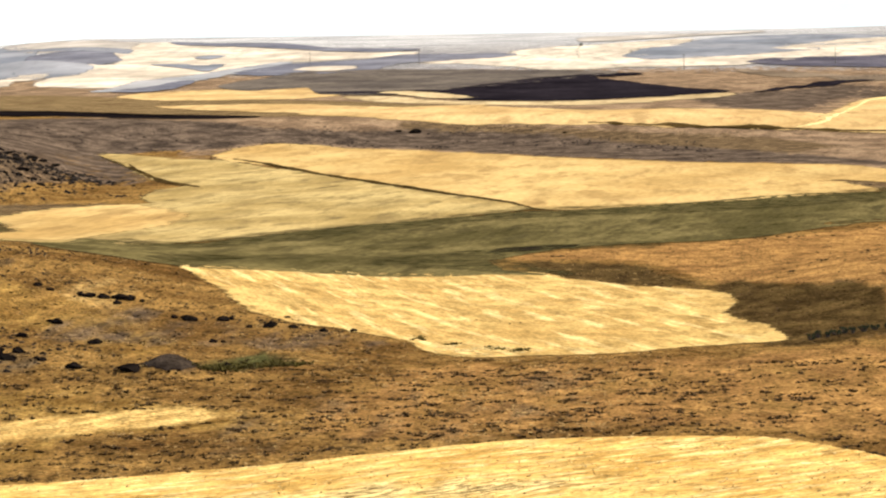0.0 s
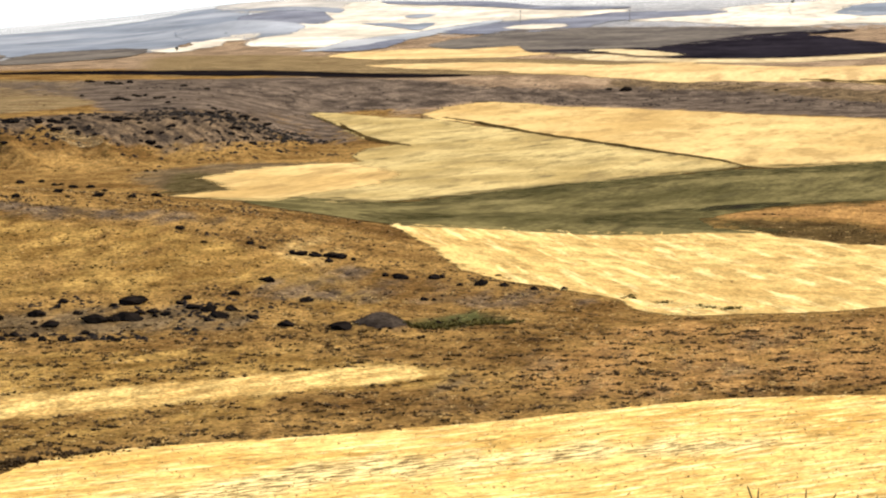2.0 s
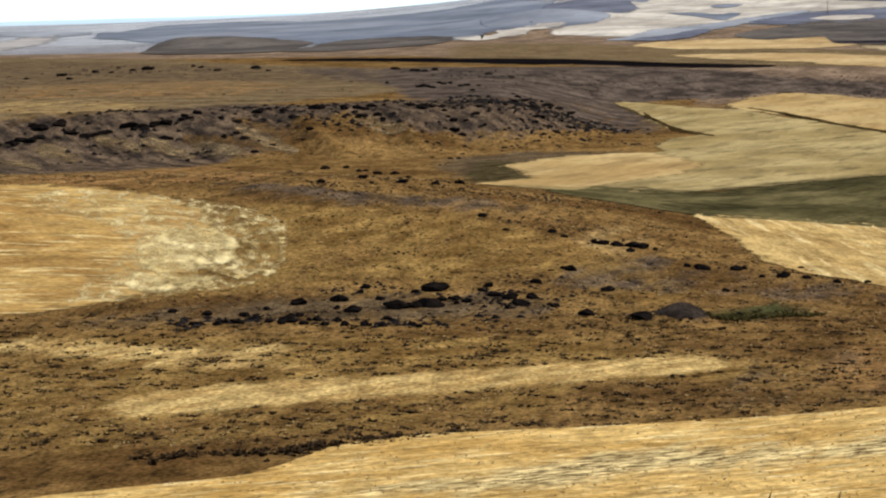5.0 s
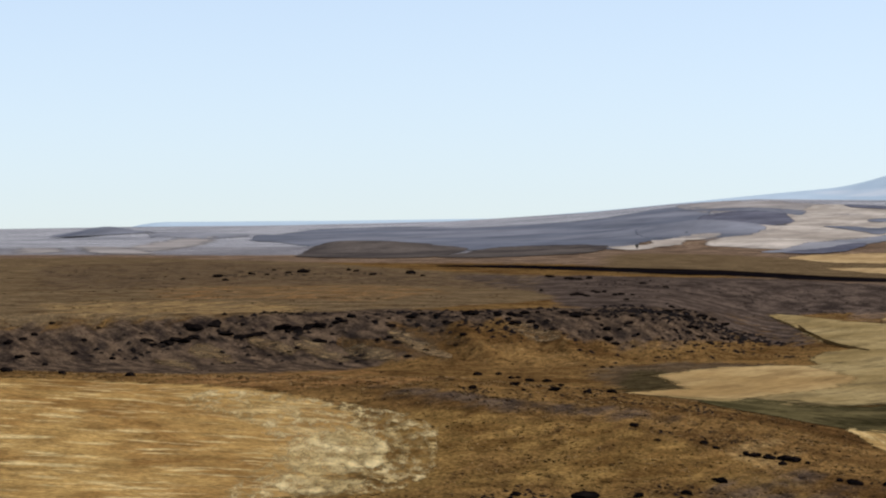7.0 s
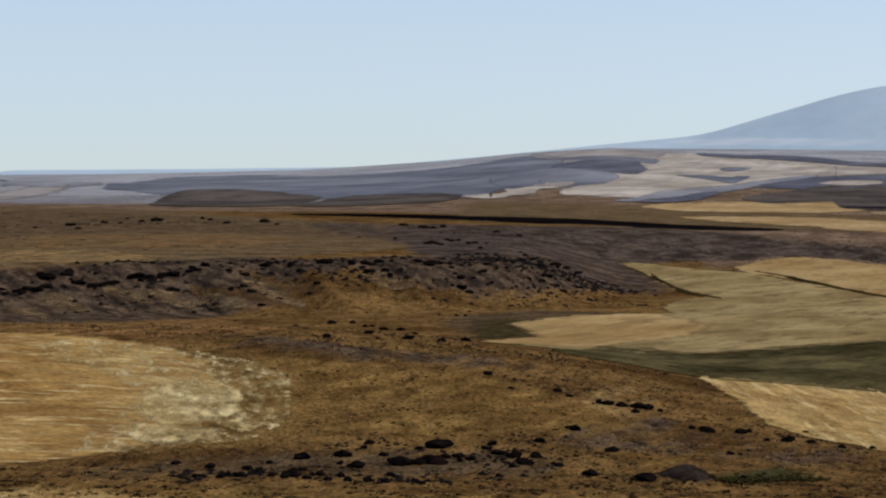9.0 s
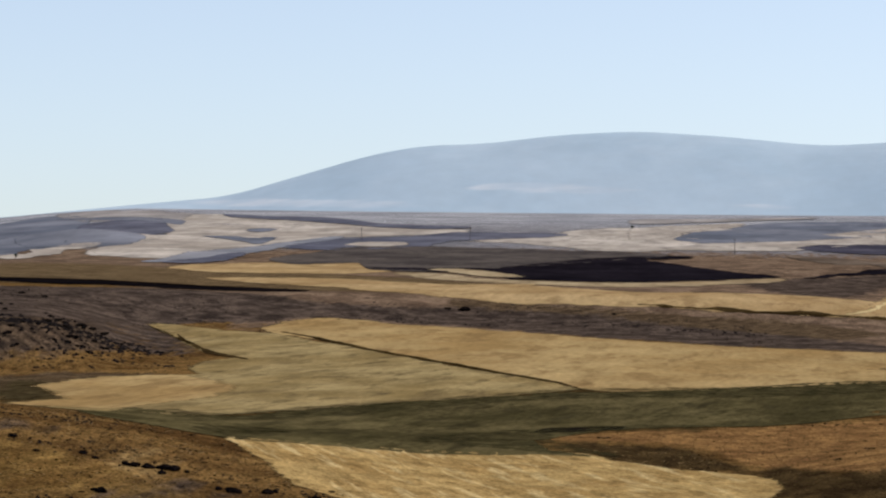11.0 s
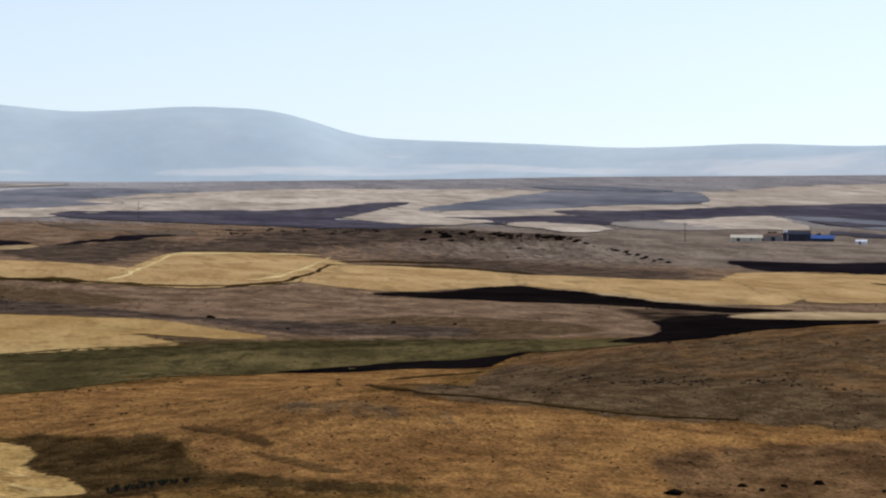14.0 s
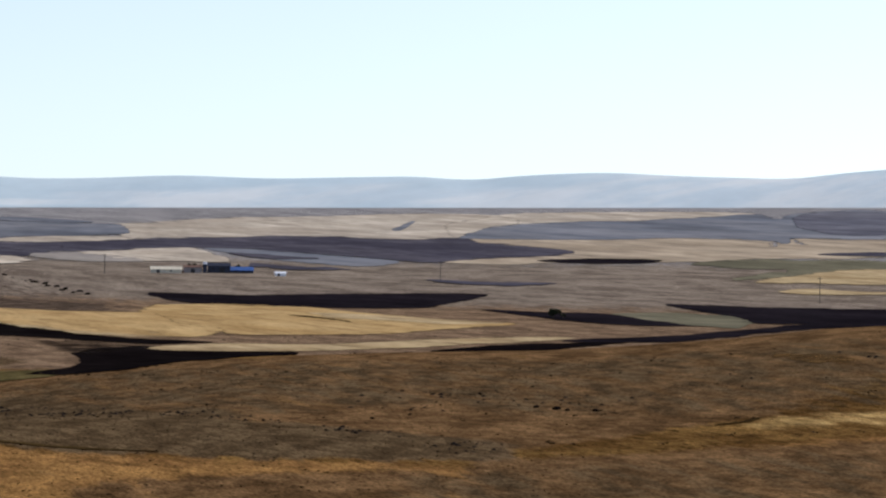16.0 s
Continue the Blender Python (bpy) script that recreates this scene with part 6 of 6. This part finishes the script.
stones("grazing_stones", "dark stones along the grazing band", along(46, [(-145, 1031), (-98, 1024), (-65, 1080), (-7, 1112), (41, 1076), (90, 973)], 700, 18), 1.0)
stones("plateau_stones", "dark stones on the plateau", along(47, [(-317, 1007), (-301, 1035), (-300, 1148), (-252, 1127)], 160, 10), 0.9)
stones("knoll_stones", "dark stones over the stony knoll", along(48, [(240, 1780), (300, 1760), (378, 1690), (434, 1660), (450, 1540)], 500, 14), 1.6)

stones("hill_stones", "dark stones strewn along the brown hill", along(49, [(142.7, 526.3), (143.3, 463.1), (157.0, 425.5), (171.6, 401.6), (174.5, 385.1)], 260, 3, 5), 0.7)
stones("hill_stones", "sparse dark stones on the brown hill", along(50, [(175.8, 439.7), (205.6, 486.2), (213.0, 453.2), (214.4, 439.6), (255.8, 472.3), (271.2, 470.4)], 90, 6, 3), 0.8)
scrub_tones = island_material("green_scrub", ((0.030, 0.024, 0.006), (0.060, 0.047, 0.011), (0.092, 0.070, 0.018)))
tussocks("green_scrub", "low dark green scrub beside the earth mound", along(60, [(-24.6, 323.4), (-22.7, 325.5), (-21.1, 326.9), (-19.4, 328), (-17.7, 329.4), (-15.9, 330.5)], 520, 0.7), 0.5, 0.26, 8, scrub_tones)

tussocks("dark_tussocks", "dark ragged grass along the gold field's upper edge", along(61, [(-59.4, 222.9), (-54.7, 224.5), (-49.2, 226.2), (-45.1, 231.7), (-41.8, 234.7), (-39.1, 237.2)], 420, 0.5, 6), 0.6, 0.22, 7, dark_tones)
tussocks("dark_tussocks", "brown weeds among the grain stubble", along(63, [(0.7, 383.2), (2.8, 388.3), (4.9, 389.4), (6.9, 384.5)], 70, 0.5, 5), 0.5, 0.16, 6, tuft_tones)
tussocks("green_scrub", "dark weeds on the grain field's edge", along(62, [(-4.1, 367.4), (-3.0, 364.1), (-2.0, 361.7), (7.2, 349.3), (9.9, 345.7)], 60, 0.5, 6), 0.6, 0.3, 8, scrub_tones)

# ---- grass on the brow of the look-out hill ----
brow_tones = island_material("brow_grass", ((0.050, 0.027, 0.008), (0.11, 0.062, 0.017), (0.040, 0.028, 0.009), (0.20, 0.12, 0.036), (0.016, 0.009, 0.004)))
tussocks("brow_grass", "rank dry grass along the brow of the slope", scatter(31, 9000, (-19, 5), (44, 82)), 0.22, 0.12, 12, brow_tones)
stalk_tones = island_material("stalks", ((0.10, 0.075, 0.03), (0.06, 0.045, 0.02), (0.17, 0.12, 0.05)))
rng, x, y, z = scatter(32, 420, (-19, 5), (70, 80))
size = rng.uniform(0.12, 0.85, len(x)) * np.maximum(0.1, 0.6 + 0.55 * swell(x, y, 2.2, 8) + 0.02 * x)
lean, w = rng.uniform(-0.35, 0.35, len(x)), 0.012
pts, faces = [], []
for k in range(len(x)):
    i = len(pts)
    for f, thick in ((0, 1.0), (0.45, 1.1), (0.7, 1.9), (0.9, 1.7), (1.0, 0.3)):
        for side in (-1, 1):
            pts.append((x[k] + lean[k] * size[k] * f * f + side * w * thick, y[k] + 0.02 * side, z[k] - 0.05 + size[k] * f))
    faces += [(i + 2 * q, i + 2 * q + 1, i + 2 * q + 3, i + 2 * q + 2) for q in range(4)]
me = bpy.data.meshes.new("seed_stalks")
me.from_pydata(pts, [], faces)
me.materials.append(stalk_tones)
tagged(new("seed_stalks", me), "tall dry seed stalks standing over the brow", "grass", kind="stuff")

# ---- power line ----
timber = plain_material("weathered_timber", (0.10, 0.085, 0.07), 0.85, 0, 0.3, 0.4)
porcelain = plain_material("porcelain", (0.25, 0.22, 0.2), 0.3, 0, 0.1, 0.2)


def utility_pole(x, y, high, turn):
    ob = thing("utility_pole", "weathered timber power pole with one crossarm", "pole", x, y, turn, "poles of the power line", 0.3)
    bm = bmesh.new()
    bmesh.ops.create_cone(bm, cap_ends=True, segments=10, radius1=0.24, radius2=0.17, depth=high + 0.3, matrix=Matrix.Translation((0, 0, (high + 0.3) / 2)))
    part("shaft", bm, timber, ob)
    arm = part("crossarm", box(bmesh.new(), -1.3, 1.3, -0.28, -0.14, high - 0.55, high - 0.35), timber, ob)
    for at in (-1.15, 0.0, 1.15):
        bm = bmesh.new()
        for zz, rr in ((high - 0.30, 0.06), (high - 0.18, 0.10), (high - 0.08, 0.07)):
            bmesh.ops.create_cone(bm, cap_ends=True, segments=8, radius1=rr, radius2=rr * 0.8, depth=0.11, matrix=Matrix.Translation((at, -0.21, zz)))
        part("insulator", bm, porcelain, arm, "brown porcelain insulator")
    return ob


for x, y, high in ((-107, 2553, 11.5), (-19, 2565, 12.5), (172, 2250, 11.5), (297, 2388, 13.0), (507, 1658, 11.0), (734, 1722, 12.0), (801, 1390, 13.5)):
    utility_pole(x, y, high, -20)

# ---- bushes and small trees ----
leaf_tones = island_material("leaves", ((0.012, 0.018, 0.010), (0.030, 0.036, 0.016), (0.020, 0.024, 0.014), (0.045, 0.05, 0.022)))
bark = plain_material("bark", (0.06, 0.045, 0.035), 0.9, 0, 0.3, 0.3)


def small_tree(name, label, x, y, wide, high, seed, leaves=900):
    ob = thing(name, label, "tree" if "tree" in name else "bush", x, y, 0, "", 0.1)
    rng = random.Random(seed)
    bm = bmesh.new()
    tips = []
    for k in range(6):
        a, reach = k * 1.05 + rng.uniform(-0.4, 0.4), wide * rng.uniform(0.15, 0.42)
        tip = Vector((math.cos(a) * reach, math.sin(a) * reach, high * rng.uniform(0.5, 0.85)))
        tips.append((tip, wide * rng.uniform(0.14, 0.26)))
        root = Vector((math.cos(a) * 0.1, math.sin(a) * 0.1, 0))
        turn = (tip - root).to_track_quat("Z", "Y").to_matrix().to_4x4()
        bmesh.ops.create_cone(bm, cap_ends=True, segments=6, radius1=0.13, radius2=0.03, depth=(tip - root).length, matrix=Matrix.Translation((tip + root) / 2) @ turn)
    part("trunk", bm, bark, ob)
    pts, faces = [], []
    for k in range(leaves):
        c, rad = tips[rng.randrange(6)]
        d = Vector((rng.gauss(0, 1), rng.gauss(0, 1), rng.gauss(0, 0.8))).normalized() * rad * rng.uniform(0.4, 1.15)
        q = Euler((rng.uniform(0, 6), rng.uniform(0, 6), rng.uniform(0, 6))).to_matrix()
        s = 0.045 * wide + 0.05
        i = len(pts)
        pts += [tuple(c + d + q @ Vector(v)) for v in ((-s, 0, 0), (0, -s * 0.5, 0.02), (s, 0, 0), (0, s * 0.5, 0.02))]
        faces.append((i, i + 1, i + 2, i + 3))
    me = bpy.data.meshes.new("crown")
    me.from_pydata([(a, b, max(c, 0.12)) for a, b, c in pts], [], faces)
    me.materials.append(leaf_tones)
    crown = new("crown", me)
    crown.parent = ob
    return ob


small_tree("bush", "dense dark green bush beside the ploughed strip", 543, 1157, 6.0, 4.0, 1)
small_tree("bush", "small dark bush beside the ploughed strip", 549, 1160, 3.0, 2.6, 2, 400)
small_tree("tree", "small dark tree on the far slope", -278, 1831, 2.4, 3.2, 3, 400)
small_tree("tree", "lone dark tree on the far plain", 140, 3193, 5.0, 4.0, 4, 400)
small_tree("tree", "dark tree behind the farm barns", 640, 1905, 6.0, 5.0, 5, 700)
small_tree("tree", "dark tree behind the grey barn", 648, 1908, 5.0, 4.6, 6, 600)
small_tree("tree", "dark tree behind the blue roof", 664, 1886, 6.0, 4.8, 7, 700)
dice = random.Random(9)
k = 0
for x, y in ((40.0, 344.5), (41.0, 345.8), (42.0, 345.7), (43.1, 347.3), (44.2, 348.2), (45.0, 347.4), (46.3, 347.9), (47.7, 348.8), (49.1, 349.3)):
    k += 1
    small_tree("bush", "low dark bush along the hollow's edge", x, y, dice.uniform(0.9, 1.5), dice.uniform(0.6, 1.0), 20 + k, 160)

# ---- farm ----
plaster = plain_material("cream_plaster", (0.62, 0.56, 0.44), 0.8, 0, 0.15, 1.5)
block = plain_material("grey_block", (0.30, 0.27, 0.26), 0.9, 0, 0.2, 1.5)
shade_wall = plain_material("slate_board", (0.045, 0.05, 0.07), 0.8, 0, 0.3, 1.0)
blue_sheet = plain_material("blue_sheet_roof", (0.015, 0.075, 0.26), 0.6, 0.0, 0.15, 2.0)
white_sheet = plain_material("white_sheet", (0.8, 0.82, 0.86), 0.45, 0, 0.06, 1.0)
dark_gap = plain_material("dark_opening", (0.015, 0.015, 0.018), 0.6, 0, 0.2, 1.0)
rust = plain_material("rusty_sheet", (0.16, 0.10, 0.08), 0.7, 0, 0.4, 1.0)


def barn(name, label, x, y, wide, deep, eaves, top, wall_material, roof_material, openings, turn=-18.0):
    ob = thing(name, label, "building", x, y, turn, "farm buildings", 0.25)
    bm = box(bmesh.new(), -wide / 2, wide / 2, -deep / 2, deep / 2, 0, eaves)
    for s in (-1, 1):
        v = [bm.verts.new(c) for c in ((s * wide / 2, -deep / 2, eaves), (s * wide / 2, deep / 2, eaves), (s * wide / 2, 0, top))]
        bm.faces.new(v)
    part("wall", bm, wall_material, ob)
    bm = bmesh.new()
    e = 0.4
    for s in (-1, 1):
        lo, hi = (s * (deep / 2 + e), eaves - e * (top - eaves) / (deep / 2) + 0.06), (0, top + 0.06)
        q = [bm.verts.new((sx, yy, zz + up)) for up in (0, 0.14) for sx, (yy, zz) in ((-wide / 2 - e, lo), (wide / 2 + e, lo), (wide / 2 + e, hi), (-wide / 2 - e, hi))]
        for f in ((0, 1, 2, 3), (4, 5, 6, 7), (0, 1, 5, 4), (1, 2, 6, 5), (2, 3, 7, 6), (3, 0, 4, 7)):
            bm.faces.new([q[i] for i in f])
    bmesh.ops.recalc_face_normals(bm, faces=bm.faces[:])
    part("roof", bm, roof_material, ob)
    for kind, at, w, z0, z1 in openings:
        part(kind, box(bmesh.new(), at - w / 2, at + w / 2, -deep / 2 - 0.06, -deep / 2 + 0.1, z0, z1), dark_gap, ob)
    return ob


barn("barn", "long low barn with cream walls and pale roof", 611, 1868, 19, 7, 2.4, 4.0, plaster, plaster, [("door", -5, 2.0, 0.2, 2.1), ("window", 3, 1.2, 1.1, 1.9)])
barn("barn", "grey block barn with a rusty roof", 630, 1873, 11, 8, 3.6, 4.8, block, rust, [("door", 0, 2.6, 0.2, 2.8)])
barn("barn", "dark slate-coloured wooden barn beside the farmhouse", 646.5, 1871, 14, 9, 4.6, 6.3, shade_wall, shade_wall, [("door", 2, 3.2, 0.2, 3.6), ("window", -4, 1.4, 2, 3)])
barn("farmhouse", "farmhouse under a bright blue sheet roof", 660, 1866, 14, 10, 1.9, 4.0, shade_wall, blue_sheet, [("door", 1, 1.4, 0.2, 2.2), ("window", -4, 1.6, 1.0, 2.2), ("window", 4.5, 1.6, 1.0, 2.2)])
barn("shed", "small white metal shed beside the farm track", 664, 1807, 6.5, 4, 1.9, 2.7, white_sheet, white_sheet, [("door", -1, 1.4, 0.2, 1.8)])
tank = thing("water_tank", "white water tank on a dark stand", "tank", 636, 1867, -18, "", 0.2)
part("stand", box(bmesh.new(), -1.2, 1.2, -1.2, 1.2, 0, 5.6), shade_wall, tank)
bm = bmesh.new()
bmesh.ops.create_cone(bm, cap_ends=True, segments=16, radius1=1.2, radius2=1.2, depth=1.6, matrix=Matrix.Translation((0, 0, 6.4)))
bmesh.ops.bevel(bm, geom=[e for e in bm.edges if len(e.link_faces) == 2 and e.calc_face_angle() > 1], offset=0.15, segments=2)
part("vessel", bm, white_sheet, tank)
stack = thing("hay_stack", "low dark stack of old hay bales", "hay stack", 622, 1868, -18, "", 0.1)
for k, (at, zz) in enumerate(((-1.3, 0.0), (0.1, 0.0), (-0.6, 1.15))):
    bm = bmesh.new()
    bmesh.ops.create_cone(bm, cap_ends=True, segments=14, radius1=0.68, radius2=0.68, depth=1.3, matrix=Matrix.Translation((at, 0, 0.66 + zz)) @ pose(0, 0, 0, 90, 0, 0))
    part("bale", bm, rust, stack)
